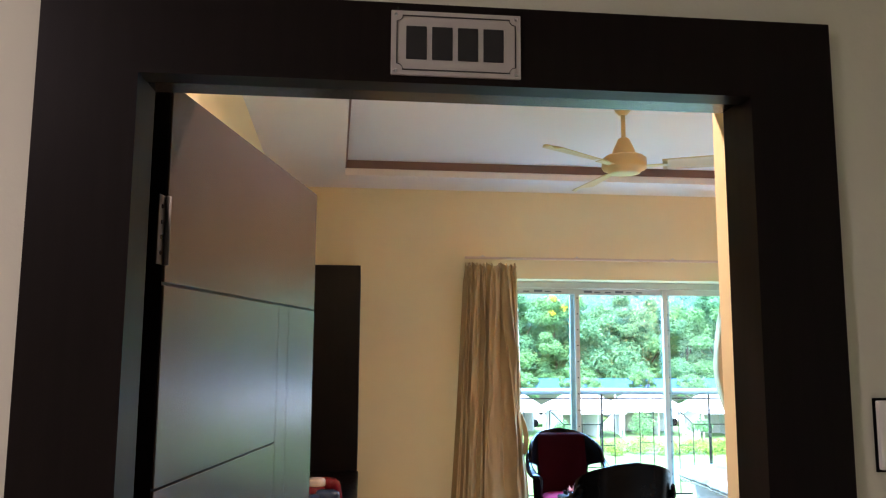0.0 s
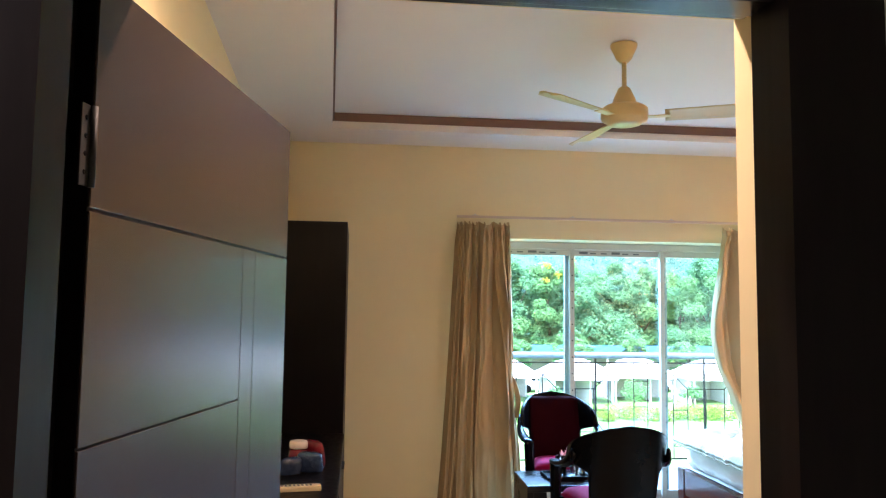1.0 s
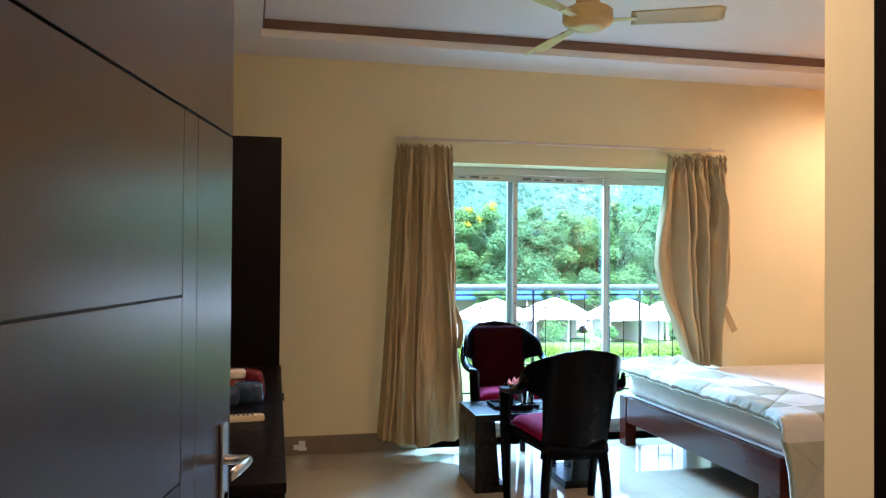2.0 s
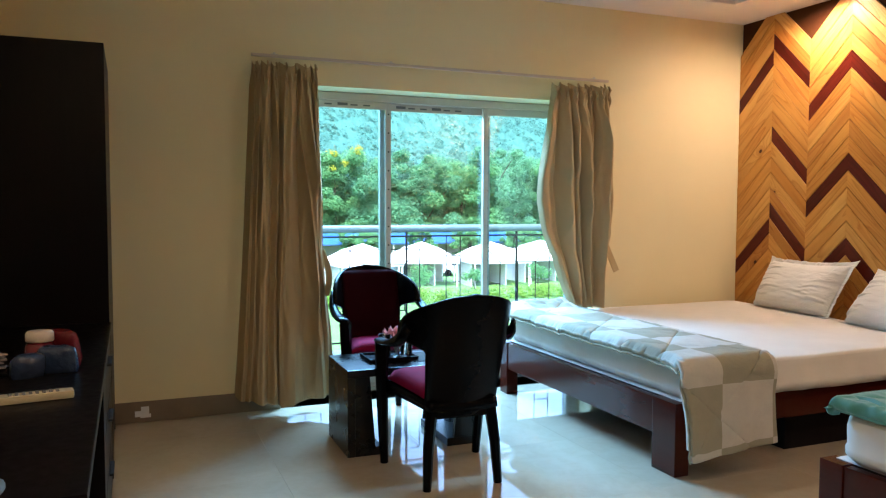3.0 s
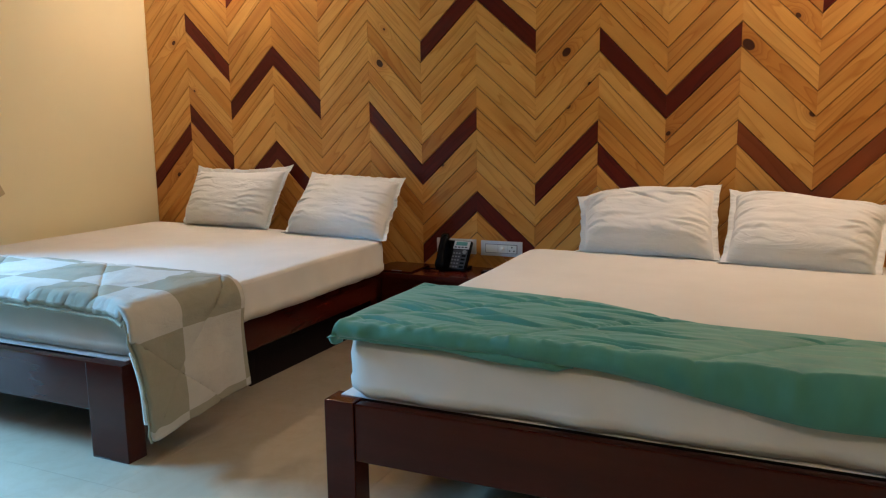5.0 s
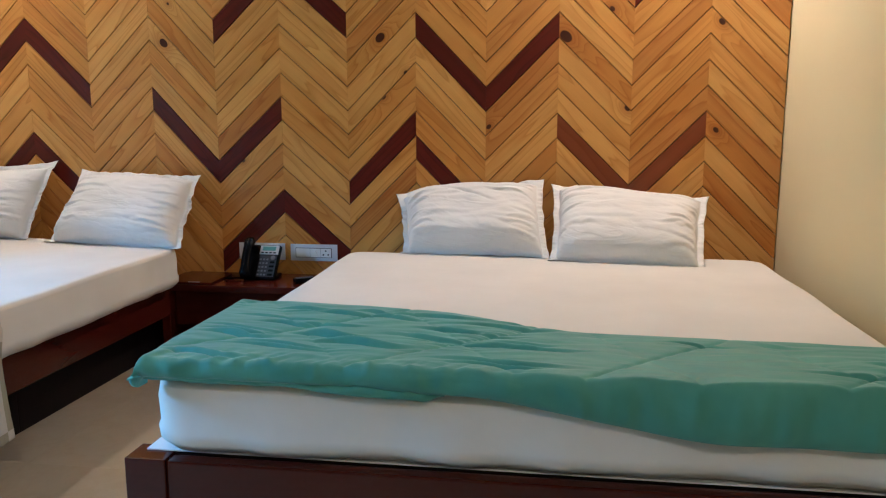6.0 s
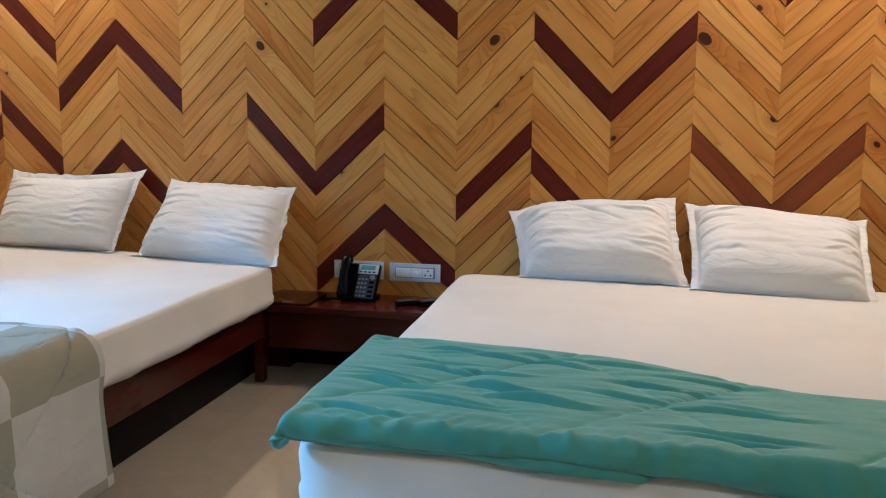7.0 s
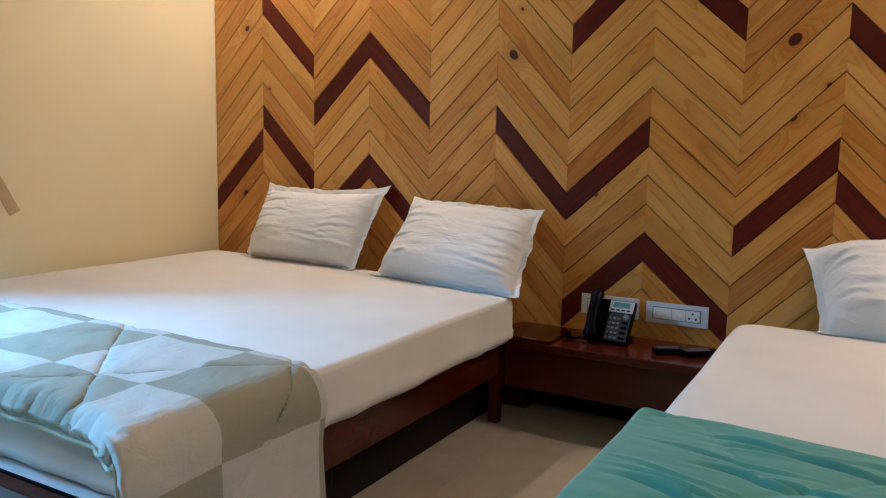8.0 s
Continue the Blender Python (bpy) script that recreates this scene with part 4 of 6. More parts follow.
# ---- beds ----
def bed_frame(y0, y1, label):
    """Mahogany frame with its foot at x = 2.4 and its head at the boards."""
    b = thing("bed_frame", label, "bed", group="hotel beds")
    x0, x1, zt = 2.40, 4.57, 0.36
    for ya, yb in ((y0, y0 + 0.175), (y1 - 0.1, y1)):
        part("leg", boxed(x0, x0 + 0.085, ya, yb, 0.0, zt, 0.003), M_MAHOG, b)
        part("leg", boxed(x1 - 0.085, x1, ya, yb, 0.0, zt - 0.02, 0.005), M_MAHOG, b)
    part("foot_rail", boxed(x0 + 0.006, x0 + 0.045, y0 + 0.176, y1 - 0.101, 0.175, zt - 0.004, 0.005), M_MAHOG, b)
    for ya, yb in ((y0 + 0.02, y0 + 0.055), (y1 - 0.055, y1 - 0.02)):
        part("side_rail", boxed(x0 + 0.086, x1 - 0.086, ya, yb, 0.215, zt - 0.004, 0.005), M_MAHOG, b)
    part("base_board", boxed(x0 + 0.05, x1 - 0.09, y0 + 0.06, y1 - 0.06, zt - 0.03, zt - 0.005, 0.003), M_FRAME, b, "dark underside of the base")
    part("plywood_sheet", boxed(x0 + 0.05, x1 - 0.09, y0 + 0.03, y1 - 0.03, zt + 0.0005, zt + 0.004, 0.001), M_PAPER, b, "pale plywood sheet under the mattress")
    # near-black boards added down to the floor stand in for under-bed shade
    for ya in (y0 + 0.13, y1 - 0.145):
        part("inner_board", boxed(3.281, x1 - 0.09, ya, ya + 0.015, 0.0, zt - 0.031, 0.002), M_FRAME, b, "near-black board set back under the side rail, added for the shade there")
    part("centre_support", boxed(3.24, 3.28, y0 + 0.13, y1 - 0.13, 0.0, zt - 0.031, 0.003), M_FRAME, b, "near-black cross board under the base, added for the shade there")
    return b


bed_frame(5.53, 7.40, "dark red polished wooden bed frame by the window")
bed_frame(2.77, 4.70, "dark red polished wooden bed frame by the plain wall")


def mattress(x0, x1, y0, y1, z0, z1, seed, label, r, slant=0.0):
    """A soft mattress under a drawn sheet: rounded, slightly sagging, with tucks along its lower edge."""
    cx, cy, cz = (x0 + x1) / 2, (y0 + y1) / 2, (z0 + z1) / 2
    hx, hy, hz = (x1 - x0) / 2, (y1 - y0) / 2, (z1 - z0) / 2
    # profile round the vertical section, swept round the rounded rectangle of the plan
    prof = []
    for k in range(6):
        a = math.pi / 2 * k / 5
        prof.append((-r + r * math.cos(a), hz - r + r * math.sin(a)))
    prof = [(-0.032, -hz), (0.004, -hz + 0.03), (0.007, -hz + 0.055), (0.001, -hz + 0.066), (0.004, hz - r - 0.02)] + prof + [(-0.048, hz + 0.002), (-1, 0.12), (-1, 0.3), (-1, 0.5), (-1, 0.7), (-1, 0.9)]
    outline = []
    rc = 0.04 + 1.6 * r
    for qx, qy, a0 in ((1, 1, 0), (-1, 1, 90), (-1, -1, 180), (1, -1, 270)):
        for k in range(9):
            a = radians(a0 + 90 * k / 8)
            outline.append((qx * (hx - rc), qy * (hy - rc), math.cos(a), math.sin(a)))
    dense = []
    for k in range(len(outline)):
        p, q = outline[k], outline[(k + 1) % len(outline)]
        pa = Vector((p[0] + rc * p[2], p[1] + rc * p[3]))
        pb = Vector((q[0] + rc * q[2], q[1] + rc * q[3]))
        steps = max(1, int((pb - pa).length / 0.018))
        for s in range(steps):
            t = s / steps
            c = pa.lerp(pb, t)
            nn = Vector((p[2], p[3])).lerp(Vector((q[2], q[3])), t).normalized()
            dense.append((c, nn))
    rings = []
    for o, z in prof:
        ring = []
        inward = z if o == -1 else 0.0
        if o == -1:
            o, z = -0.048, hz + 0.002 + 0.006 * inward
        for c, nn in dense:
            tuck = 0.017 * wob(c.x * 7, c.y * 7, seed) * (1 - smoothstep(-hz, hz * 0.6, z)) + 0.006 * wob(c.x * 2.5, c.y * 2.5, z * 6 + seed) + 0.011 * max(0.0, wob(c.x * 15, c.y * 15, seed + z * 5)) * (1 - smoothstep(-hz, -hz * 0.2, z))
            lift = 0.004 * (1 - smoothstep(-hz, -hz + 0.05, z)) * max(0, wob(c.x * 5, c.y * 5, seed + 9))
            zz = z + lift + (0.006 * wob(c.x * 2 * (1 - inward), c.y * 2 * (1 - inward), seed) if z > hz - 0.06 else 0)
            px, py = c.x + nn.x * (o + tuck), c.y + nn.y * (o + tuck)
            px, py = px * (1 - inward), py * (1 - inward)
            px -= slant * max(0.0, (hy - py) / (2 * hy)) ** 2.4 * max(0.0, (px + hx) / (2 * hx)) ** 2
            ring.append((cx + px, cy + py, cz + zz))
        rings.append(ring)
    m = len(dense)
    t = thing("mattress", label, "mattress", group="mattresses")
    for name, span in (("sheet_side", rings[:7]), ("sheet_top", rings[6:])):
        bm = bmesh.new()
        vs = [[bm.verts.new(p) for p in ring] for ring in span]
        for a, b in zip(vs, vs[1:]):
            for k in range(m):
                bm.faces.new((a[k], a[(k + 1) % m], b[(k + 1) % m], b[k]))
        bm.faces.new(vs[-1] if name == "sheet_top" else vs[0])
        bmesh.ops.remove_doubles(bm, verts=bm.verts, dist=0.0004)
        part(name, bm, M_SHEET, t, smooth=True)
    return t


mattress(2.46, 4.50, 5.475, 7.42, 0.365, 0.552, 2.0, "thick mattress in a drawn white sheet, by the window", 0.021, 0.28)
mattress(2.425, 4.29, 2.80, 4.655, 0.365, 0.548, 7.0, "thick mattress in a drawn white sheet, by the plain wall", 0.036)


def pillow(bl, br, tl, tr, seed, label, plump=0.10, crest=(), crease=0.0, flange=0.028):
    """A filled pillow in a flanged case, between its four corners: bottom left and right, top left and right as one faces it.
    crest: (share of the width, rise) pairs along the top edge."""
    bl, br, tl, tr = (Vector(p) for p in (bl, br, tl, tr))
    n, k = 150, 110
    w, h = (br - bl).length, (tl - bl).length
    across, up = (br - bl).normalized(), (tl - bl).normalized()
    out = across.cross(up).normalized()
    if out.x > 0:
        out = -out
    ahead = Vector((out.x, out.y, 0)).normalized()
    fu, fv = flange / w, flange / h
    crest = [(0.0, 0.0), *crest, (1.0, 0.0)]
    rng = random.Random(int(seed * 100))
    # creases drawn in from both ends: where they start, how far they run, slope, width, depth
    drawn = []
    for side in (-1, 1):
        for q in range(11):
            drawn.append((side * rng.uniform(0.55, 1.0), rng.uniform(-0.85, 0.85), rng.uniform(0.12, 0.42), rng.uniform(-0.22, 0.22), rng.uniform(0.035, 0.075), rng.uniform(0.0025, 0.0065)))
    for q in range(4):
        drawn.append((rng.uniform(-0.6, 0.5), rng.uniform(-0.8, 0.7), rng.uniform(0.2, 0.5), rng.uniform(-0.12, 0.12), rng.uniform(0.05, 0.10), rng.uniform(0.002, 0.0045)))

    def rise(u):
        for (ua, ra), (ub, rb) in zip(crest, crest[1:]):
            if ua <= u <= ub:
                t = smoothstep(ua, ub, u)
                return ra + (rb - ra) * t
        return 0.0

    def body(i, j, side):
        u, v = i / n, j / k
        # seam coordinates: -1 to 1 over the filled part, past that on the flange
        a = (2 * u - 1) / (1 - 2 * fu)
        b = -1 + 2 * (v - fv) / (1 - 2 * fv)
        ca, cb = max(-1.0, min(1.0, a)), max(-1.0, min(1.0, b))
        fill = ((1 - abs(ca) ** 4.5) * (1 - abs(cb) ** 3.6)) ** 0.5
        t = 1.12 * plump * fill * (1 - 0.20 * cb + 0.10 * wob(ca * 1.1, cb * 1.1, seed))
        core = min(1.0, 2.5 * fill)
        t += core * (0.008 * wob(ca * 2.0, cb * 2.0, seed) + 0.004 * wob(ca * 3.5, cb * 7, seed + 2))
        for a0, b0, run, slope, wide, deep in drawn:
            da = (ca - a0) / run
            if abs(da) < 2:
                d = (cb - b0 - slope * (ca - a0) - 0.03 * math.sin(3 * da)) / wide
                if abs(d) < 2.5:
                    t += core * deep * 2.0 * d * math.exp(-d * d - da * da)
        if crease:
            d = (cb - 0.38 + 0.85 * (ca + 0.05)) / 0.05
            t -= crease * core * 0.011 * (1 + 0.8 * d) * math.exp(-d * d) * math.exp(-((ca + 0.05) / 0.36) ** 4)
        vv = (max(v, fv) - fv) / (1 - fv)
        p = bl.lerp(br, u).lerp(tl.lerp(tr, u), vv)
        p = p + up * (rise(u) * vv ** 2)
        p = p - across * (ca * 0.010 * (1 - cb * cb)) + across * (0.006 * wob(cb * 4, ca, seed + 1) * abs(ca) ** 3)
        # the flange: thin, gathered, with eared corners; along the bottom it lies forward on the sheet
        edge = max(abs(a), abs(b) if b > 0 else 0.0) - 1
        loose = max(0.0, min(1.0, edge / (2 * fu)))
        p = p + out * ((0.012 * wob(ca * 4, cb * 4, seed + 9) + 0.006 * wob(ca * 13, cb * 13, seed + 5)) * loose + 0.010 * wob(ca * 1.5, cb * 1.5, seed + 11))
        p = p + up * (0.005 * wob(ca * 9, cb * 3, seed + 7) * loose)
        ear = (abs(2 * u - 1) * abs(2 * v - 1)) ** 10 * 0.012
        p = p + ear * (math.copysign(1, a) * across + (up if b > 0 else ahead))
        if v < fv:
            d = (fv - v) / fv
            p = p + ahead * (flange * 1.1 * d + 0.012 * wob(u * 7, 0, seed + 4) * d) + Vector((0, 0, (0.004 + 0.005 * wob(u * 9, d, seed + 6)) * d))
        return p + out * (t * (1.0 if side > 0 else -0.5))

    bm = bmesh.new()
    front = [[bm.verts.new(body(i, j, 1)) for j in range(k + 1)] for i in range(n + 1)]
    back = [[front[i][j] if i in (0, n) or j in (0, k) else bm.verts.new(body(i, j, -1) - out * 0.003) for j in range(k + 1)] for i in range(n + 1)]
    for i in range(n):
        for j in range(k):
            bm.faces.new((front[i][j], front[i + 1][j], front[i + 1][j + 1], front[i][j + 1]))
            bm.faces.new((back[i][j + 1], back[i + 1][j + 1], back[i + 1][j], back[i][j]))
    return tagged(part("pillow", bm, M_PILLOW, smooth=True), label, "pillow", "bed pillows")


pillow((4.41, 7.10, 0.557), (4.36, 6.37, 0.557), (4.56, 7.07, 0.922), (4.535, 6.30, 0.938), 1.3, "white cotton pillow leaning on the boards in the corner", 0.10, ((0.12, -0.012), (0.6, -0.022), (0.9, -0.012)))
pillow((4.30, 6.20, 0.557), (4.19, 5.455, 0.553), (4.55, 6.16, 0.893), (4.50, 5.49, 0.868), 2.6, "white cotton pillow with a wide flange, leaning", 0.10, ((0.5, 0.004),))
pillow((4.24, 4.39, 0.552), (4.20, 3.725, 0.551), (4.535, 4.47, 0.785), (4.535, 3.765, 0.862), 3.1, "creased white pillow propped against the boards", 0.12, ((0.24, 0.052), (0.9, 0.010)), 1.0)
pillow((4.14, 3.72, 0.551), (4.04, 3.09, 0.55), (4.53, 3.715, 0.842), (4.545, 2.995, 0.792), 4.4, "white pillow with its end dog-eared, propped up", 0.11, ((0.28, 0.012), (0.72, -0.018), (0.93, -0.006)))


def quilt():
    """Folded patchwork quilt across the foot of the bed, its end hanging over the side to just above the floor."""
    bm = bmesh.new()
    x0, x1 = 2.388, 2.905
    ys, yedge, drop = 7.40, 5.455, 0.385
    length = (ys - yedge) + 0.12 + drop

    def rim_wave(s):
        return wob(s * 17, 0, 2) + 0.6 * wob(s * 37, 1, 4)

    def f(u, v):
        s = u * length
        w = v
        flat = ys - yedge
        x = x0 + (x1 - x0) * w + 0.02 * wob(s * 2.5, w * 2, 1) - 0.02 + 0.010 * rim_wave(s) * (1 - smoothstep(0.0, 0.12, w))
        pu, pv = s - 2.105 + 2.48, x - 2.54 + 0.31
        p, q = (pu + pv + 0.155) / 0.62, (pu - pv + 0.155) / 0.62
        seam = min(abs(p - round(p)), abs(q - round(q))) * 0.438
        puff = 0.009 * (1 - math.exp(-((seam / 0.010) ** 1.0))) + 0.005 * wob(s * 3.1, w * 2.3, 4) + 0.004 * wob(s * 9, w * 8, 7)
        # creases pulled at the stitching, and a puckered outer edge
        puff += 0.003 * wob(s * 16 + 5 * w, w * 6, 8) + 0.003 * math.exp(-seam / 0.04) * wob(s * 30 + 12 * w, w * 16, 15)
        rim = 1 - smoothstep(0.0, 0.2, w)
        puff += 0.004 * rim * (1 + wob(s * 6, 0, 3)) + 0.004 * rim * wob(s * 46 + 6 * w, w * 4, 5) + 0.003 * rim * wob(s * 90, w * 6, 25)
        if s < flat:
            y, z = ys - s, 0.578 + puff
        elif s < flat + 0.12:
            a = (s - flat) / 0.12 * math.pi / 2
            y, z = yedge - 0.055 * math.sin(a), 0.520 + 0.058 * math.cos(a) + puff * math.cos(a)
            y -= puff * math.sin(a)
        else:
            d = s - flat - 0.12
            y = yedge - 0.058 - puff * 0.7 - 0.02 * d + 0.02 * wob(x * 6, d * 3, 2)
            z = 0.520 - d * (1 - 0.10 * (w - 0.15))
            x += (0.19 - 0.19 * w) * d
        x -= (0.072 - 0.062 * w) * smoothstep(flat - 0.12, flat + 0.12, s)
        # bunched up where its far end meets the curtain
        bunch = math.exp(-((s - 0.07) / 0.10) ** 2)
        z += bunch * (0.030 + 0.022 * wob(s * 14, w * 9, 12)) * smoothstep(0.02, 0.3, w)
        # the outer long edge rolls down over the foot of the mattress
        z -= 0.035 * (1 - smoothstep(0.0, 0.07, w)) if s < flat + 0.05 else 0
        return Vector((x, y, z))

    sheet(bm, 330, 84, f, lambda u, v: (u * length - 2.105 + 2.48, f(u, v).x - 2.54 + 0.31), thick=-0.022)
    t = thing("quilt", "khaki and off-white patchwork quilt draped over the foot of the bed", "quilt")
    part("patchwork", bm, M_CHECK, t, smooth=True)
    bm = bmesh.new()
    sheet(bm, 16, 24, lambda u, v: Vector((2.335 + 0.09 * u + 0.05 * v, yedge - 0.036 - 0.010 * math.sin(3 * u + 4 * v), 0.44 - 0.27 * v - 0.02 * u * v)), thick=0.012)
    part("lining", bm, M_SHEET, t, "pale lining showing at the folded edge", True)
    for v in (0.0, 1.0):
        bm = bmesh.new()
        sweep(bm, [f(k / 90, v) + Vector((0, 0, -0.01)) for k in range(91)], (0.004, 0.005), 8)
        part("binding", bm, M_QUILTEDGE, t, "khaki bound edge", True)


quilt()


def green_fold(name, f, nu, nv, uv, thick, parent):
    bm = bmesh.new()
    sheet(bm, nu, nv, f, uv, thick=thick)
    return part(name, bm, M_GREEN, parent, smooth=True)


def comforter():
    c = thing("comforter", "teal green quilted comforter folded across the foot of the bed", "comforter")
    Y0, Y1 = 4.655, 2.80

    def back_edge(y):
        return 2.745 + 0.215 * smoothstep(3.55, 4.15, y) + 0.05 * smoothstep(4.1, 4.6, y) - 0.03 * smoothstep(3.4, 2.8, y) + 0.006 * wob(y * 6, 0, 4)

    # folds pulled across the cloth: where along and across the bed, half length, half width, height
    rng = random.Random(21)
    FOLDS = []
    for q in range(34):
        near = rng.random() < 0.72
        FOLDS.append((rng.uniform(3.75, 4.55) if near else rng.uniform(2.9, 3.8), rng.uniform(2.44, 2.90), rng.uniform(0.04, 0.13), rng.uniform(0.005, 0.010), rng.uniform(0.002, 0.007)))
    # three deep pockets beside the stitching
    FOLDS += [(4.27, 2.64, 0.065, 0.010, 0.012), (4.17, 2.575, 0.085, 0.010, 0.013), (4.40, 2.74, 0.06, 0.008, 0.009), (4.50, 2.62, 0.07, 0.009, 0.010), (3.96, 2.72, 0.06, 0.008, 0.008)]

    def seam(x, y):
        """How far the spot is from the nearest stitched line: two sets of slanting lines, a hand's breadth or two apart."""
        p = (y + 1.15 * x - 6.94) / 0.53 + 0.03 * wob(x * 4, y * 4, 2)
        q = (y - 0.65 * x - 2.225) / 0.38 + 0.03 * wob(x * 4, y * 4, 7)
        return min(abs(p - round(p)) * 0.348, 0.008 + abs(q - round(q)) * 0.318)

    def puffs(x, y):
        inner = smoothstep(0.0, 0.06, back_edge(y) - x) * smoothstep(0.0, 0.07, Y0 - y)
        d = seam(x, y)
        pad = 0.0075 * (1 - math.exp(-d / 0.007)) + 0.004 * (1 - math.exp(-((d / 0.06) ** 2)))
        pad = 0.0115 + (pad - 0.0115) * inner
        # short puckers that the thread pulls in, square to the bed's length
        pull = math.exp(-d / 0.035) * smoothstep(-0.15, 0.35, wob(y * 3.3, x * 3.3, 12))
        pucker = 0.0042 * pull * wob(y * 7 + 3 * x, x * 62 + 9 * wob(y * 3, x * 3, 5), 8)
        drawn = 0.0
        for fy, fx, long, wide, deep in FOLDS:
            dy = (y - fy) / long
            if abs(dy) < 2.2:
                t = (x - fx - (0.05 + 7 * wide) * (y - fy) - 0.008 * math.sin(2.2 * dy)) / wide
                if abs(t) < 2.6:
                    drawn += deep * (1.3 * t * math.exp(-t * t) - 0.55 * math.exp(-3 * abs(t + 0.9))) * math.exp(-dy * dy)
        front = 1 - smoothstep(2.37, 2.50, x)
        # gathers over the front lip, mostly where the cloth lies double
        lip = front * (0.25 + 0.75 * smoothstep(3.7, 4.1, y))
        ruffle = lip * (0.011 * wob(y * 13 + 10 * x, x * 4, 3) + 0.009 * wob(y * 36 + 26 * x, x * 7, 6) + 0.003 * wob(y * 70 + 40 * x, x * 9, 16))
        return pad + (1.9 * drawn + 1.7 * pucker + 0.005 * wob(x * 3, y * 2.4, 6) + 0.003 * wob(x * 34, y * 9, 9)) * inner + ruffle * smoothstep(0.0, 0.06, Y0 - y)

    R = 0.021

    def top(u, v):
        # the end rolls down over the side of the bed
        e = u * (Y0 - Y1) - 0.045
        if e < 0:
            a = -e / 0.045 * math.pi / 2
            y, sink = Y0 - R * 1.2 + R * math.sin(a), 0.026 * (1 - math.cos(a))
        else:
            y, sink = Y0 - R * 1.2 - e, 0.0
        y += 0.006 * wob(v * 6, u, 3)
        xb, xf = back_edge(y), 2.385 + 0.012 * wob(y * 4, 0, 1)
        drop = 0.010 * smoothstep(4.2, 3.94, y) + 0.078 * smoothstep(3.95, 3.3, y)
        if v < 0.80:
            s = v / 0.80
            x = xb + (xf + R - xb) * s
            z = 0.602 + puffs(x, y) - 0.045 * (1 - smoothstep(0.0, 0.06, s)) ** 1.5
        else:
            # round the front lip and back underneath
            s = (v - 0.80) / 0.20
            a = min(1.0, s / 0.7) * math.pi
            swell = 1 + 0.25 * wob(y * 7, 1, 5)
            lip = puffs(xf + R, y) * (1 - min(1.0, s * 1.4))
            x = xf + R - R * math.sin(a) * swell - 0.008 * math.sin(a) * wob(y * 24, s * 2, 2)
            z = 0.602 - (R + drop * 0.5) * (1 - math.cos(a)) + lip
            if s > 0.7:
                x += 0.12 * (s - 0.7)
        return Vector((x, y, z - sink))

    green_fold("upper_fold", top, 420, 200, lambda u, v: (u * 1.87, v * 0.7), -0.010, c)

    def under(u, v):
        # the doubled layer below: a padded tongue with a rounded front edge and end
        y = Y0 - 0.012 - 0.70 * u
        end = smoothstep(0.93, 1.0, u)
        r = 0.016 * (1 - 0.5 * end)
        zc = 0.567 - 0.020 * smoothstep(0.3, 0.95, u) + 0.004 * wob(y * 8, 0, 8)
        xf = 2.397 + 0.010 * wob(y * 5, 2, 3) + 0.03 * end
        puck = 0.006 * wob(y * 26, v * 3, 8) + 0.006 * wob(y * 9, v * 2, 4)
        a = math.pi * (v - 0.5)
        if v < 0.35:
            x, z = xf + r + 0.18 * (0.35 - v) / 0.35, zc + r
        elif v > 0.65:
            x, z = xf + r + 0.10 * (v - 0.65) / 0.35, zc - r
        else:
            a = (v - 0.35) / 0.30 * math.pi
            x, z = xf + r - (r + puck) * math.sin(a), zc + r * math.cos(a)
        return Vector((x, y, z + puck * 0.5))

    green_fold("under_fold", under, 160, 40, lambda u, v: (u * 0.73 + 3, v * 0.3), -0.006, c)


comforter()


# ---- bedside table and what stands on it ----
ns = thing("bedside_table", "dark red wooden bedside table between the beds", "bedside table")
nx0, nx1, ny0, ny1, nz = 4.235, 4.575, 4.72, 5.60, 0.368
part("tabletop", boxed(nx0, nx1, ny0, ny1, nz - 0.032, nz, 0.005), M_MAHOG, ns)
part("drawer_front", boxed(nx0 + 0.065, nx0 + 0.085, ny0 + 0.05, ny1 - 0.05, nz - 0.215, nz - 0.036, 0.003), M_MAHOG, ns)
part("carcass", boxed(nx0 + 0.087, nx1 - 0.003, ny0 + 0.045, ny1 - 0.045, nz - 0.21, nz - 0.034), M_MAHOG, ns)
for ya in (ny0 + 0.002, ny1 - 0.045):
    part("leg", boxed(nx0 + 0.008, nx0 + 0.052, ya, ya + 0.043, 0, nz - 0.033, 0.004), M_MAHOG, ns)
    part("leg", boxed(nx1 - 0.05, nx1 - 0.004, ya, ya + 0.043, 0, nz - 0.033, 0.004), M_MAHOG, ns)
# added near-black sheet, takes the place of the shade below the drawer
part("back_panel", boxed(nx1 + 0.0005, nx1 + 0.0045, ny0 + 0.05, ny1 - 0.05, 0.0, nz - 0.215), M_FRAME, ns, "near-black sheet standing in for the shade under the table")
book = thing("menu_folder", "brown leather menu folder lying on the bedside table", "folder")
part("cover", boxed(4.255, 4.50, 5.34, 5.592, nz + 0.001, nz + 0.009, 0.003), M_MAHOG, book)
part("clip", boxed(4.2545, 4.262, 5.40, 5.46, nz + 0.0092, nz + 0.012, 0.001), M_STEEL, book)


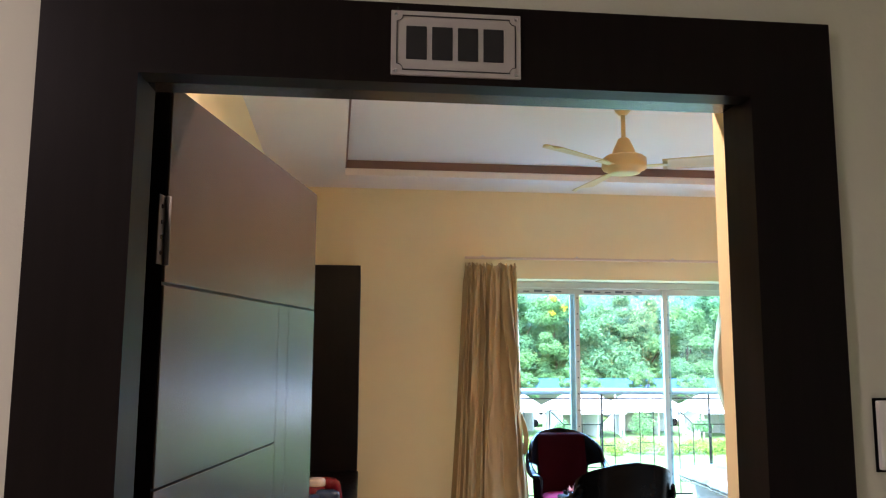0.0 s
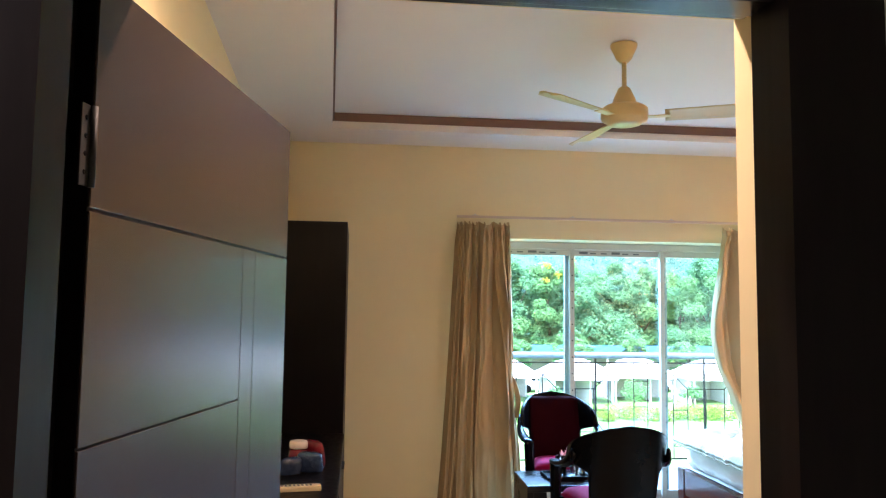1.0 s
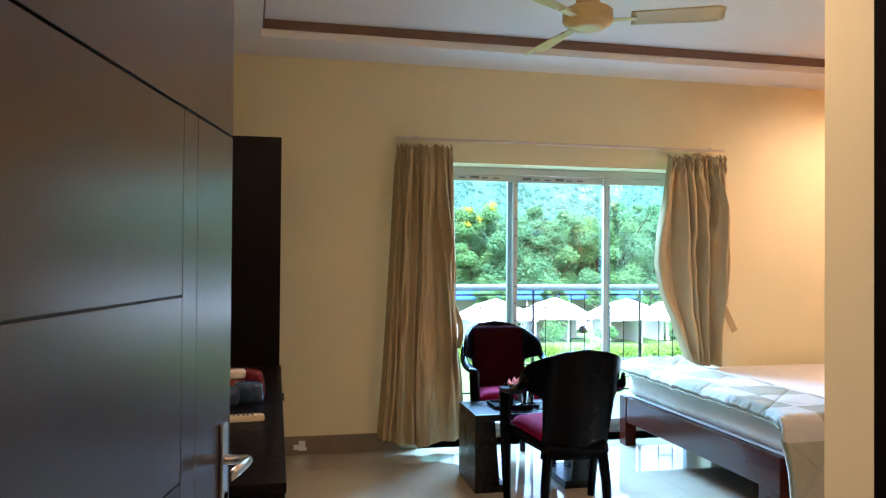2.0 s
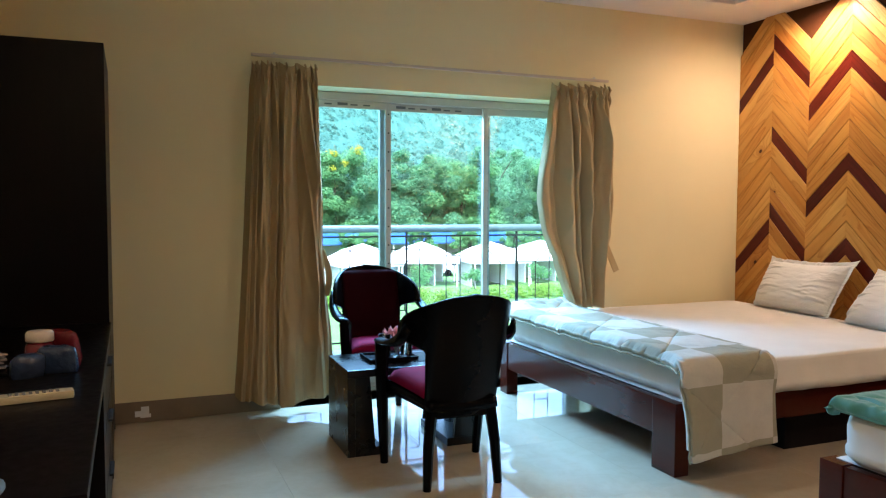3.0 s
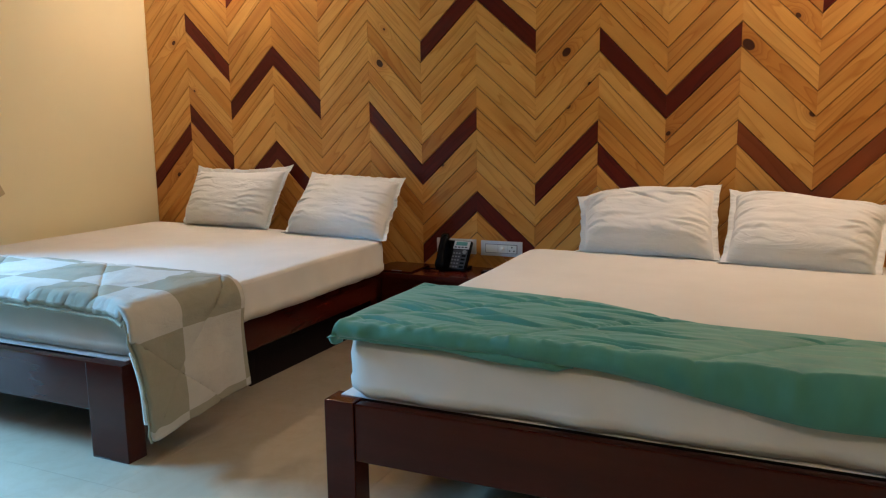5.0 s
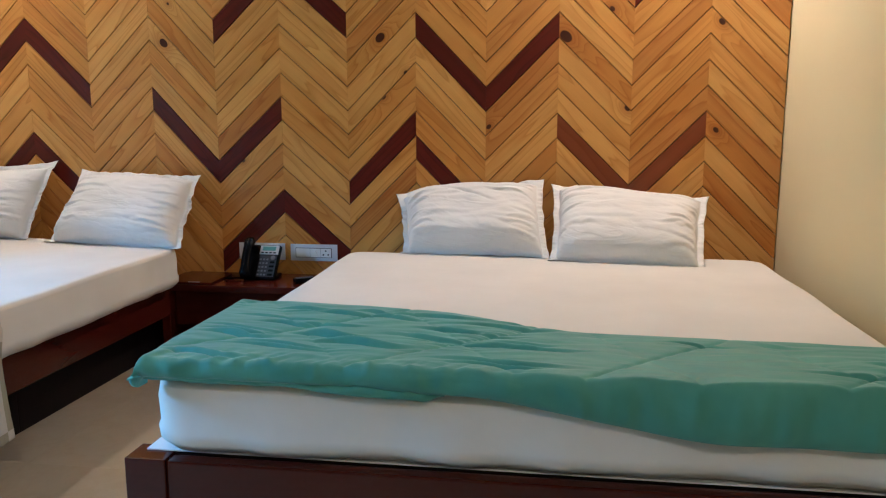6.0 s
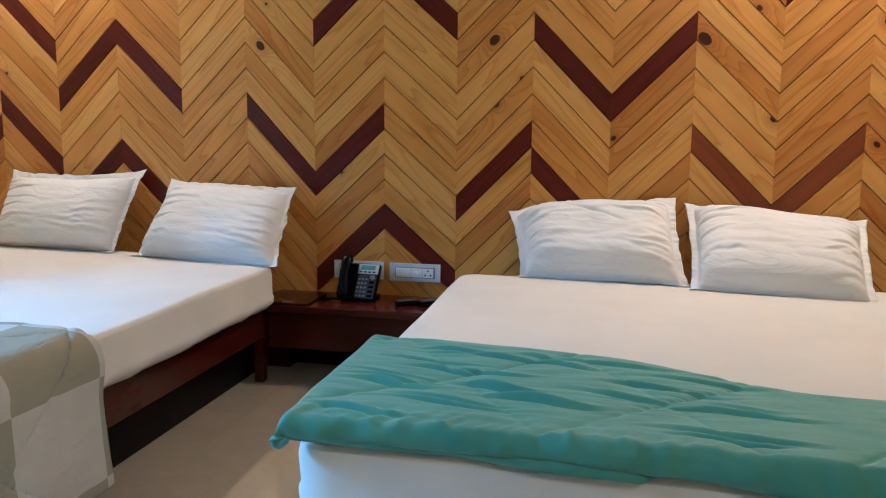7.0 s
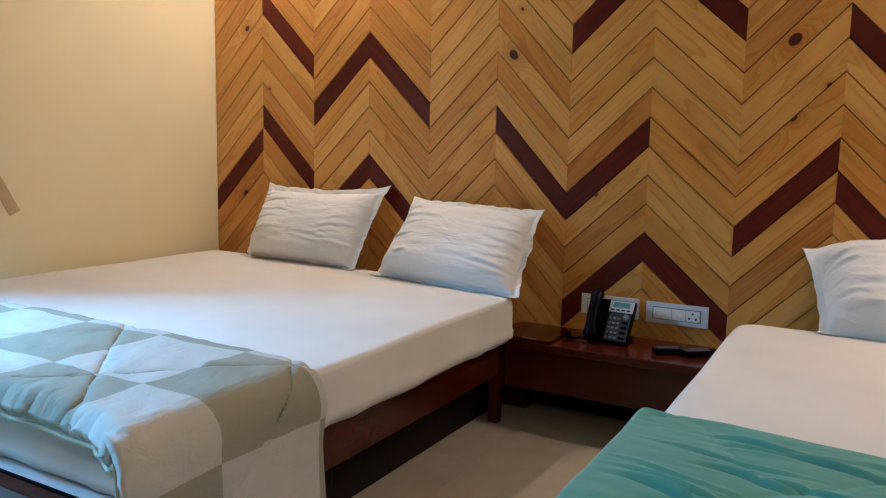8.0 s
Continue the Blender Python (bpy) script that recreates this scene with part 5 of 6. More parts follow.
def telephone():
    t = thing("telephone", "black desk telephone with a small screen on the bedside table", "telephone", pose(4.445, 5.185, nz, 0, 0, -93) @ Matrix.Scale(1.12, 4))
    # the face stands steeply on a foot behind it; the handset hangs beside the keys
    lean = pose(0, -0.055, 0.010, 56)
    W, L = 0.150, 0.165
    bm = bmesh.new()
    box(bm, -0.045, W - 0.045, 0, L, -0.026, 0.0, 0.007, m=lean)
    part("body", bm, M_BLACKPL, t)
    bm = bmesh.new()
    box(bm, -0.03, 0.09, -0.03, 0.075, 0.0005, 0.014, 0.005)
    vs = box(bm, 0.0, 0.06, 0.02, 0.06, 0.012, 0.085, 0.005)
    for v in vs:
        if v.co.z > 0.05:
            v.co.y -= 0.012
    part("foot", bm, M_BLACKPL, t)
    panel = part("key_panel", boxed(0.018, 0.100, 0.008, 0.112, 0.0005, 0.0025, 0.001, m=lean), M_KEYPANEL, t, "dark grey key panel")
    fascia = part("fascia", boxed(0.014, 0.102, 0.116, 0.160, 0.0005, 0.004, 0.0015, m=lean), M_GREYPL, t, "silver grey fascia")
    part("screen", boxed(0.026, 0.088, 0.134, 0.154, 0.004, 0.0052, 0.001, m=lean), M_LCD, fascia, "green display")
    for i in range(4):
        part("soft_key", boxed(0.022 + i * 0.019, 0.035 + i * 0.019, 0.121, 0.127, 0.004, 0.006, 0.001, 1, m=lean), M_BLACKPL, fascia)
    for i in range(3):
        for j in range(5):
            x, y = 0.022 + i * 0.0155, 0.013 + j * 0.0185
            part("key", boxed(x, x + 0.010, y, y + 0.008, 0.0025, 0.0055, 0.0015, 1, m=lean), M_KEYS, panel)
    for j in range(4):
        y = 0.013 + j * 0.020
        part("side_key", boxed(0.072, 0.094, y, y + 0.010, 0.0025, 0.005, 0.0015, 1, m=lean), M_BLACKPL, panel)
    bm = bmesh.new()
    lathe(bm, [(0.011, 0.0), (0.011, 0.003), (0.006, 0.0045)], seg=20, m=lean @ pose(0.083, 0.100, 0.0025))
    part("round_key", bm, M_KEYS, panel)
    bm = bmesh.new()
    run = [(-0.012, 0.034), (0.012, 0.030), (0.045, 0.036), (0.09, 0.040), (0.135, 0.036), (0.165, 0.029), (0.183, 0.030)]
    sweep(bm, [lean @ Vector((-0.020 - 0.012 * math.sin(a * 9), a, h)) for a, h in run], [(0.016, 0.012), (0.026, 0.024), (0.020, 0.014), (0.019, 0.013), (0.020, 0.014), (0.026, 0.023), (0.017, 0.012)], 16)
    part("handset", bm, M_BLACKPL, t, smooth=True)
    bm = bmesh.new()
    sweep(bm, [(-0.04 - 0.0022 * k + 0.004 * math.cos(k * 1.9), -0.062 + 0.010 * math.sin(k * 0.17) + 0.004 * math.sin(k * 1.9), 0.0075 + 0.003 * math.sin(k * 1.9)) for k in range(40)], (0.0028, 0.0028), 6)
    part("coiled_cord", bm, M_BLACKPL, t, smooth=True)


telephone()


def remote(name, m, length, width, body, label, keys):
    r = thing(name, label, "remote control", m)
    part("body", boxed(-length / 2, length / 2, -width / 2, width / 2, 0.001, 0.024, 0.008), body, r)
    for i in range(8):
        for j in range(3):
            x, y = -length * 0.38 + i * length * 0.09, (j - 1) * width * 0.27
            part("button", boxed(x, x + length * 0.05, y - width * 0.08, y + width * 0.08, 0.0238, 0.0262, 0.001, 1), keys, r)


remote("television_remote", pose(4.405, 4.80, nz, 0, 0, -50), 0.13, 0.05, M_BLACKPL, "black television remote on the bedside table", M_KEYS)
remote("second_remote", pose(4.375, 4.905, nz, 0, 0, -58), 0.12, 0.045, M_BLACKPL, "slim black remote control beside the telephone", M_KEYS)


def switch_plate(y0, y1, z0, z1):
    s = thing("switch_board", "white modular switch board fixed to the pine boards", "switch", group="bedside switch boards")
    x = WOOD_X - 0.003
    part("rim", boxed(x - 0.007, x, y1, y0, z0, z1, 0.003), M_PALEPL, s, "pale grey surround")
    part("insert", boxed(x - 0.010, x - 0.0072, y1 + 0.028, y0 - 0.028, z0 + 0.018, z1 - 0.018, 0.001), M_KEYS, s, "dark inner frame")
    a, b = y0 - 0.031, y1 + 0.031
    shares = (0.0, 0.40, 0.70, 1.0)
    for k, (f0, f1) in enumerate(zip(shares, shares[1:])):
        ya, yb = a + (b - a) * f0, a + (b - a) * f1
        module = part("module", boxed(x - 0.0135, x - 0.0102, yb + 0.0008, ya - 0.0008, z0 + 0.021, z1 - 0.021, 0.0012), M_WHITEPL, s)
        mid = (ya + yb) / 2
        if k == 1:
            bm = bmesh.new()
            lathe(bm, [(0.0095, 0.0), (0.0085, 0.008), (0.006, 0.009)], seg=16, m=pose(x - 0.0136, mid, (z0 + z1) / 2, 0, -90))
            part("dimmer_knob", bm, M_WHITEPL, module, smooth=True)
        if k == 2:
            for dy, dz in ((-0.013, -0.009), (0.013, -0.009), (0.0, 0.011)):
                bm = bmesh.new()
                lathe(bm, [(0.0045, 0), (0.0045, 0.0012)], seg=10, m=pose(x - 0.0136, mid + dy, (z0 + z1) / 2 + dz, 0, -90))
                part("socket_hole", bm, M_INK, module)


switch_plate(5.333, 5.084, 0.437, 0.524)
switch_plate(5.054, 4.805, 0.435, 0.522)

# ---- curtains ----
rod = thing("curtain_rod", "thin cream curtain rail on brackets above the window", "curtain rail")
RZ, RY = 2.23, 7.44
bm = bmesh.new()
box(bm, 0.70, 3.29, RY - 0.012, RY + 0.012, RZ - 0.009, RZ + 0.009, 0.004)
part("rail", bm, M_WHITELID, rod)
for x in (0.84, 1.60, 2.39, 3.17):
    bm = bmesh.new()
    box(bm, x - 0.022, x + 0.022, RY - 0.004, WIN_Y - 0.002, RZ + 0.0095, RZ + 0.014, 0.002)
    box(bm, x - 0.006, x + 0.006, RY - 0.006, RY + 0.006, RZ + 0.0145, RZ + 0.022, 0.002)
    part("bracket", bm, M_STEEL, rod)


def curtain(name, edges, zs, folds, depth, label, seed, hem=0.0):
    """Pleated cloth: edges are (left, right) at the heights zs, between which folds run from pinched tops to loose hems."""
    c = thing(name, label, "curtain", group="window curtains")

    def at(h):
        # both edges as smooth curves through the given points
        k = max(j for j in range(len(zs) - 1) if j == 0 or h <= zs[j])
        t = min(1.0, max(0.0, (zs[k] - h) / (zs[k] - zs[k + 1])))
        out = []
        for side in (0, 1):
            p1, p2 = edges[k][side], edges[k + 1][side]
            span = zs[k] - zs[k + 1]
            m1 = (p2 - edges[k - 1][side]) / (zs[k - 1] - zs[k + 1]) * span if k else p2 - p1
            m2 = (edges[k + 2][side] - p1) / (zs[k] - zs[k + 2]) * span if k + 2 < len(zs) else p2 - p1
            out.append((2 * t ** 3 - 3 * t * t + 1) * p1 + (t ** 3 - 2 * t * t + t) * m1 + (3 * t * t - 2 * t ** 3) * p2 + (t ** 3 - t * t) * m2)
        return out

    # folds of uneven width: rounded bulges with narrow creases between them
    rng = random.Random(seed * 7)
    widths = [rng.uniform(0.35, 2.2) * (0.45 if seed == 1 and k < 3 else 1.0) for k in range(folds)]
    total = sum(widths)
    marks = [sum(widths[:k]) / total for k in range(folds + 1)]
    (tl, tr), (bl, br) = edges[0], edges[-1]

    def f(u, v):
        heading = 1 - smoothstep(0.0, 0.12, v)
        uu = min(0.9999, max(0.0, u + 0.075 * wob(u * 3, v * 1.4, seed + 2) * math.sin(math.pi * u)))
        k = max(j for j in range(folds) if marks[j] <= uu)
        wide = marks[k + 1] - marks[k]
        t = (uu - marks[k]) / wide
        bulge = math.sin(math.pi * t ** (0.6 + 0.45 * (k % 3))) ** 0.8
        grow = 0.55 + 0.45 * smoothstep(0.03, 0.3, v)
        size = depth(v) * grow * min(1.3, (wide * folds) ** 0.6) * (1 + 0.5 * wob(k * 3.7, v * 1.6, seed))
        h = zs[0] + (zs[-1] - zs[0]) * v - 0.035 * heading * bulge
        a, b = at(h)
        straight = tl + (bl - tl) * v + (tr + (br - tr) * v - tl - (bl - tl) * v) * u
        x = straight + (a + (b - a) * u - straight) * abs(2 * u - 1) ** 1.2
        # pinched gathers below the rail, and slack creases further down
        pinch = 0.02 * heading * math.sin(6 * math.pi * t) * smoothstep(0.01, 0.05, v) + 0.03 * wob(u * 12, v * 16, seed) * (smoothstep(0.02, 0.06, v) - smoothstep(0.08, 0.22, v))
        slack = 0.014 * wob(u * 7, v * 3.2, seed + 6) + 0.022 * wob(u * 6 + 4 * v, v * 7 - 3 * u, seed + 8) + 0.006 * math.sin(2 * math.pi * t * 2 + 3 * v + k)
        crumple = 1 - 2 * abs(wob(u * 9 - 2.5 * v, v * 4 + 3 * u, seed + 13))
        # narrow ridges between flat falls of cloth, drifting sideways on the way down
        ridge = 1 - 2.2 * abs(wob(u * 8 + 0.9 * wob(v * 2.2, u, seed + 3), v * 0.9, seed + 21))
        slack += 0.030 * max(0.0, ridge) ** 1.5 * smoothstep(0.05, 0.2, v)
        slack += 0.010 * max(0.0, crumple - 0.35) + 0.010 * max(0.0, 1 - 6 * abs(wob(u * 3.5 + 1.2 * v, v * 2.6, seed + 17)))
        y = RY - 0.022 - size * bulge + pinch - slack * (1 - heading)
        x += (0.30 if k % 2 else -0.22) * wide * (b - a) * bulge * smoothstep(0.08, 0.3, v) * (1 - abs(2 * u - 1) ** 3)
        z = h + (0.012 * wob(u * 9, 1, seed) + hem * abs(2 * u - 1)) * smoothstep(0.8, 1, v)
        outer = u if seed == 5 else 1 - u
        y += (WIN_Y - 0.008 - y) * smoothstep(0.94, 1.0, outer) * smoothstep(0.02, 0.08, v)
        return Vector((x, y, z))

    bm = bmesh.new()
    sheet(bm, 260, 130, f, thick=0.0)
    bm.normal_update()
    part("cloth", bm, M_CURTAIN, c, smooth=True)
    # the stitched pleat heads
    n = folds
    for k in range(n):
        u = (k + 0.5) / n
        p = f(u, 0.05)
        bm = bmesh.new()
        sweep(bm, [(p.x, p.y - 0.006, RZ - 0.05), (p.x + 0.006, p.y - 0.018, RZ - 0.08), (p.x - 0.003, p.y - 0.014, RZ - 0.115), (p.x, p.y - 0.002, RZ - 0.15)], [(0.005, 0.006), (0.010, 0.012), (0.007, 0.009), (0.003, 0.003)], 8)
        part("pleat_head", bm, M_CURTAIN, c, smooth=True)
    return c


left = curtain("curtain", [(0.70, 1.10), (0.67, 1.12), (0.64, 1.13), (0.60, 1.19), (0.58, 1.20)], [2.195, 1.6, 1.0, 0.35, 0.045], 7,
               lambda v: 0.075 - 0.02 * v, "beige curtain hanging in loose pleats to the floor", 1, 0.06)
bm = bmesh.new()
sheet(bm, 4, 14, lambda u, v: Vector((1.10 + 0.05 * math.sin(v * 2.5) + 0.035 * u, 7.40 - 0.02 * u, 1.03 - 0.30 * v)), thick=0.006)
part("tie_band", bm, M_CURTAIN, left, "loose beige tie band")
right = curtain("curtain", [(2.80, 3.27), (2.79, 3.29), (2.72, 3.32), (2.68, 3.33), (2.71, 3.31), (2.85, 3.24), (2.95, 3.18)], [2.195, 2.12, 1.8, 1.42, 1.15, 0.80, 0.575], 7,
                lambda v: 0.10, "beige curtain gathered and tucked down behind the bed", 5)
bm = bmesh.new()
sheet(bm, 4, 14, lambda u, v: Vector((3.245 + 0.115 * v + 0.045 * u, 7.40 + 0.03 * v, 1.0 - 0.19 * v + 0.02 * u)), thick=0.006)
part("tie_band", bm, M_CURTAIN, right, "loose beige tie band")


# ---- chairs ----
def chair(name, m, label):
    """Black moulded plastic armchair with red seat and back cushions, facing +y, its back legs near the origin's -y side."""
    c = thing(name, label, "chair", m, group="chairs by the window")
    top = 0.915

    def half(z):
        # half width by height: a narrow panel that spreads into the arms under an arched top
        panel = 0.196 - 0.014 * smoothstep(0.70, 0.42, z)
        arch = 0.283 * max(0.0, 1 - (max(0.0, z - 0.715) / (top + 0.001 - 0.715)) ** 3.0) ** 0.55
        return panel + (arch - panel) * smoothstep(0.645, 0.705, z)

    def shell(u, v, flat=False):
        z = 0.325 + (top - 0.325) * v
        a = 2 * u - 1
        x = a * (min(0.185, half(z) * 0.92) if flat else max(0.03, half(z)))
        y = -0.235 - 0.145 * (z - 0.40) / 0.5 + 1.1 * x * x + 3.2 * max(0.0, abs(x) - 0.16) ** 1.5
        return Vector((x, y, z))

    bm = bmesh.new()
    sheet(bm, 36, 50, shell, thick=0.02)
    part("backrest", bm, M_BLACKPL, c, smooth=True)
    bm = bmesh.new()
    sheet(bm, 18, 22, lambda u, v: shell(u, 0.19 + 0.75 * v, True) + Vector((0, 0.022 + 0.03 * (1 - (2 * u - 1) ** 4) * (1 - (2 * v - 1) ** 4), 0)), thick=0.012)
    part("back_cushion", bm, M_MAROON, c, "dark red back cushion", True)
    # arms: tall where they leave the back, flattening towards the front
    for s in (-1, 1):
        bm = bmesh.new()
        pts = [(s * 0.262, -0.205, 0.76), (s * 0.274, -0.175, 0.722), (s * 0.283, -0.115, 0.686), (s * 0.286, -0.04, 0.664), (s * 0.286, 0.04, 0.648), (s * 0.283, 0.13, 0.639), (s * 0.276, 0.225, 0.632)]
        sizes = [(0.012, 0.024), (0.016, 0.034), (0.021, 0.030), (0.028, 0.021), (0.034, 0.017), (0.037, 0.015), (0.031, 0.013)]
        sweep(bm, pts, sizes, 12)
        part("arm", bm, M_BLACKPL, c, smooth=True)
        # front leg rising into the arm
        bm = bmesh.new()
        sweep(bm, [(s * 0.252, 0.225, 0.0), (s * 0.262, 0.215, 0.2), (s * 0.27, 0.205, 0.42), (s * 0.275, 0.195, 0.625)], [(0.02, 0.02), (0.025, 0.026), (0.03, 0.033), (0.033, 0.035)], 8, up=Vector((0, 1, 0)), square=True)
        part("leg", bm, M_BLACKPL, c)
        bm = bmesh.new()
        sweep(bm, [(s * 0.178, -0.225, 0.0), (s * 0.166, -0.212, 0.2), (s * 0.145, -0.196, 0.38), (s * 0.136, -0.187, 0.46)], [(0.019, 0.019), (0.024, 0.025), (0.028, 0.026), (0.02, 0.012)], 8, up=Vector((0, 1, 0)), square=True)
        part("leg", bm, M_BLACKPL, c)
    bm = bmesh.new()
    sheet(bm, 14, 14, lambda u, v: Vector(((2 * u - 1) * (0.165 + 0.095 * v), -0.235 + 0.45 * v, 0.412 + 0.02 * v - 0.012 * (1 - (2 * u - 1) ** 2))), thick=0.045)
    part("seat", bm, M_BLACKPL, c, smooth=True)
    bm = bmesh.new()
    sheet(bm, 14, 14, lambda u, v: Vector(((2 * u - 1) * (0.182 + 0.07 * v), -0.19 + 0.40 * v, 0.425 + 0.02 * v + 0.062 * ((1 - (2 * u - 1) ** 6) * (1 - (2 * v - 1) ** 6)) ** 0.5)), thick=0.008)
    part("seat_cushion", bm, M_REDCLOTH, c, "crimson seat cushion", True)
    bm = bmesh.new()
    box(bm, -0.24, 0.24, 0.19, 0.215, 0.36, 0.405, 0.006)
    part("front_apron", bm, M_BLACKPL, c)
    part("back_apron", boxed(-0.15, 0.15, -0.212, -0.19, 0.325, 0.40, 0.006), M_BLACKPL, c)
    # gloss studs at the top corners of the back
    for s in (-1, 1):
        bm = bmesh.new()
        lathe(bm, [(0.008, 0), (0.006, 0.004)], seg=12, m=pose(s * 0.165, -0.302, 0.855, 90))
        part("stud", bm, M_STEEL, c)
    return c


near_chair = chair("armchair", pose(1.415, 6.03, 0.0, 0, 0, -2), "black plastic armchair with crimson seat cushion, its back to the door")
far_chair = copy_thing(near_chair, pose(1.42, 7.08, 0.0, 0, 0, 178))
tagged(far_chair, "black plastic armchair with dark red cushions, in front of the window", "chair")

# ---- coffee table ----
table = thing("coffee_table", "black laminate coffee table with a slotted top between the chairs", "coffee table", pose(1.39, 6.60, 0, 0, 0, -1))
TW, TD, TH = 0.745, 0.44, 0.458
part("tabletop", boxed(-TW / 2, TW / 2, -TD / 2, TD / 2, TH - 0.04, TH, 0.004), M_TABLE, table)
for s in (-1, 1):
    part("side_panel", boxed(*sorted((s * TW / 2, s * (TW / 2 - 0.04))), -TD / 2 + 0.002, TD / 2 - 0.002, 0.001, TH - 0.041, 0.003), M_TABLE, table)
    bm = bmesh.new()
    vs = box(bm, *sorted((s * (TW / 2 - 0.041), s * (TW / 2 - 0.15))), -TD / 2 + 0.004, -TD / 2 + 0.03, 0.045, TH - 0.041)
    for v in vs:
        if abs(v.co.x) < TW / 2 - 0.1 and v.co.z > 0.2:
            v.co.x += s * 0.03
    part("front_leg", bm, M_TABLE, table)
    part("foot_plate", boxed(*sorted((s * (TW / 2 - 0.041), s * (TW / 2 - 0.19))), -TD / 2 + 0.004, TD / 2 - 0.004, 0.001, 0.044, 0.003), M_TABLE, table)
part("glass_inset", boxed(-0.20, 0.20, -0.12, 0.12, TH, TH + 0.004, 0.001), M_BLACKPL, table, "black gloss inset")

tz = TH
tray = thing("serving_tray", "dark oblong tray on the coffee table", "tray", pose(1.31, 6.61, tz + 0.0045))
part("base", boxed(-0.14, 0.14, -0.10, 0.10, 0.0, 0.008, 0.003), M_BLACKPL, tray)
bm = bmesh.new()
for a in ((-0.14, 0.14, -0.10, -0.092), (-0.14, 0.14, 0.092, 0.10), (-0.14, -0.132, -0.092, 0.092), (0.132, 0.14, -0.092, 0.092)):
    box(bm, *a, 0.008, 0.02, 0.002)
part("rim", bm, M_BLACKPL, tray)


def tumbler(x, y, z, h, r, label):
    t = thing("drinking_glass", label, "glass", pose(x, y, z), group="glasses on the tray")
    bm = bmesh.new()
    lathe(bm, [(r * 0.82, 0.0), (r, h), (r * 0.93, h), (r * 0.75, 0.008)], seg=22, cap=False)
    bm.verts.ensure_lookup_table()
    bm.faces.new([bm.verts[k] for k in reversed(range(22))])
    bm.faces.new([bm.verts[66 + k] for k in range(22)])
    part("wall", bm, M_GLASS, t, smooth=True)


tumbler(1.265, 6.545, tz + 0.013, 0.135, 0.036, "tall clear drinking glass on the tray")
tumbler(1.395, 6.56, tz + 0.013, 0.115, 0.036, "clear drinking glass on the tray")
tumbler(1.41, 6.66, tz + 0.013, 0.115, 0.036, "clear drinking glass on the tray")
vase = thing("flower_vase", "small clear vase holding pink artificial flowers", "vase", pose(1.35, 6.60, tz + 0.013))
bm = bmesh.new()
lathe(bm, [(0.03, 0), (0.034, 0.025), (0.022, 0.055), (0.03, 0.08), (0.027, 0.08), (0.019, 0.055), (0.03, 0.025), (0.026, 0.006)], seg=20)
part("glass_body", bm, M_GLASS, vase, smooth=True)
rng = random.Random(3)
for k, (fx, fy, fz) in enumerate([(-0.045, 0.0, 0.115), (0.045, 0.01, 0.11), (-0.005, -0.03, 0.095), (0.0, 0.035, 0.12)]):
    bm = bmesh.new()
    sweep(bm, [(0, 0, 0.012), (fx * 0.4, fy * 0.4, 0.07), (fx, fy, fz - 0.01)], (0.002, 0.002), 6)
    stem = part("stem", bm, M_LEAVES, vase)
    bm = bmesh.new()
    for p in range(11):
        a = p * 2.4
        tilt = 0.35 + 0.09 * p
        d = Vector((math.cos(a) * math.sin(tilt), math.sin(a) * math.sin(tilt), math.cos(tilt)))
        side = d.cross(Vector((0, 0, 1))).normalized()
        c = Vector((fx, fy, fz - 0.012))
        q = [c, c + d * 0.034 + side * 0.02, c + d * 0.06 + Vector((0, 0, 0.006)), c + d * 0.034 - side * 0.02]
        bm.faces.new([bm.verts.new(v) for v in q])
    part("bloom", bm, M_PINK, stem, "pink petals")
saucer = thing("ashtray", "small pale dish on the coffee table", "dish", pose(1.60, 6.64, tz + 0.0045))
bm = bmesh.new()
lathe(bm, [(0.035, 0), (0.05, 0.02), (0.045, 0.02), (0.03, 0.006)], seg=20)
part("bowl", bm, M_PAPER, saucer, smooth=True)

# ---- wardrobe and writing desk along the side wall ----
wardrobe = thing("wardrobe", "tall dark wenge wardrobe standing against the side wall", "wardrobe")
wxl, wxr, wy0, wy1, wh = -0.72, -0.107, 6.55, 7.40, 2.062
part("side_panel", boxed(wxl, wxr, wy0, wy0 + 0.02, 0.001, wh, 0.002), M_WENGE, wardrobe)
part("side_panel", boxed(wxl, wxr, wy1 - 0.02, wy1, 0.001, wh, 0.002), M_WENGE, wardrobe)
part("top", boxed(wxl, wxr, wy0 + 0.021, wy1 - 0.021, wh - 0.02, wh, 0.002), M_WENGE, wardrobe)
part("back", boxed(wxl, wxl + 0.012, wy0 + 0.021, wy1 - 0.021, 0.06, wh - 0.021), M_WENGE, wardrobe)
part("plinth", boxed(wxr - 0.05, wxr - 0.03, wy0 + 0.021, wy1 - 0.021, 0.001, 0.06), M_WENGE, wardrobe)
for k in range(2):
    a = wy0 + 0.022 + k * 0.404
    part("door", boxed(wxr - 0.02, wxr, a, a + 0.401, 0.062, wh - 0.022, 0.002), M_WENGE, wardrobe)

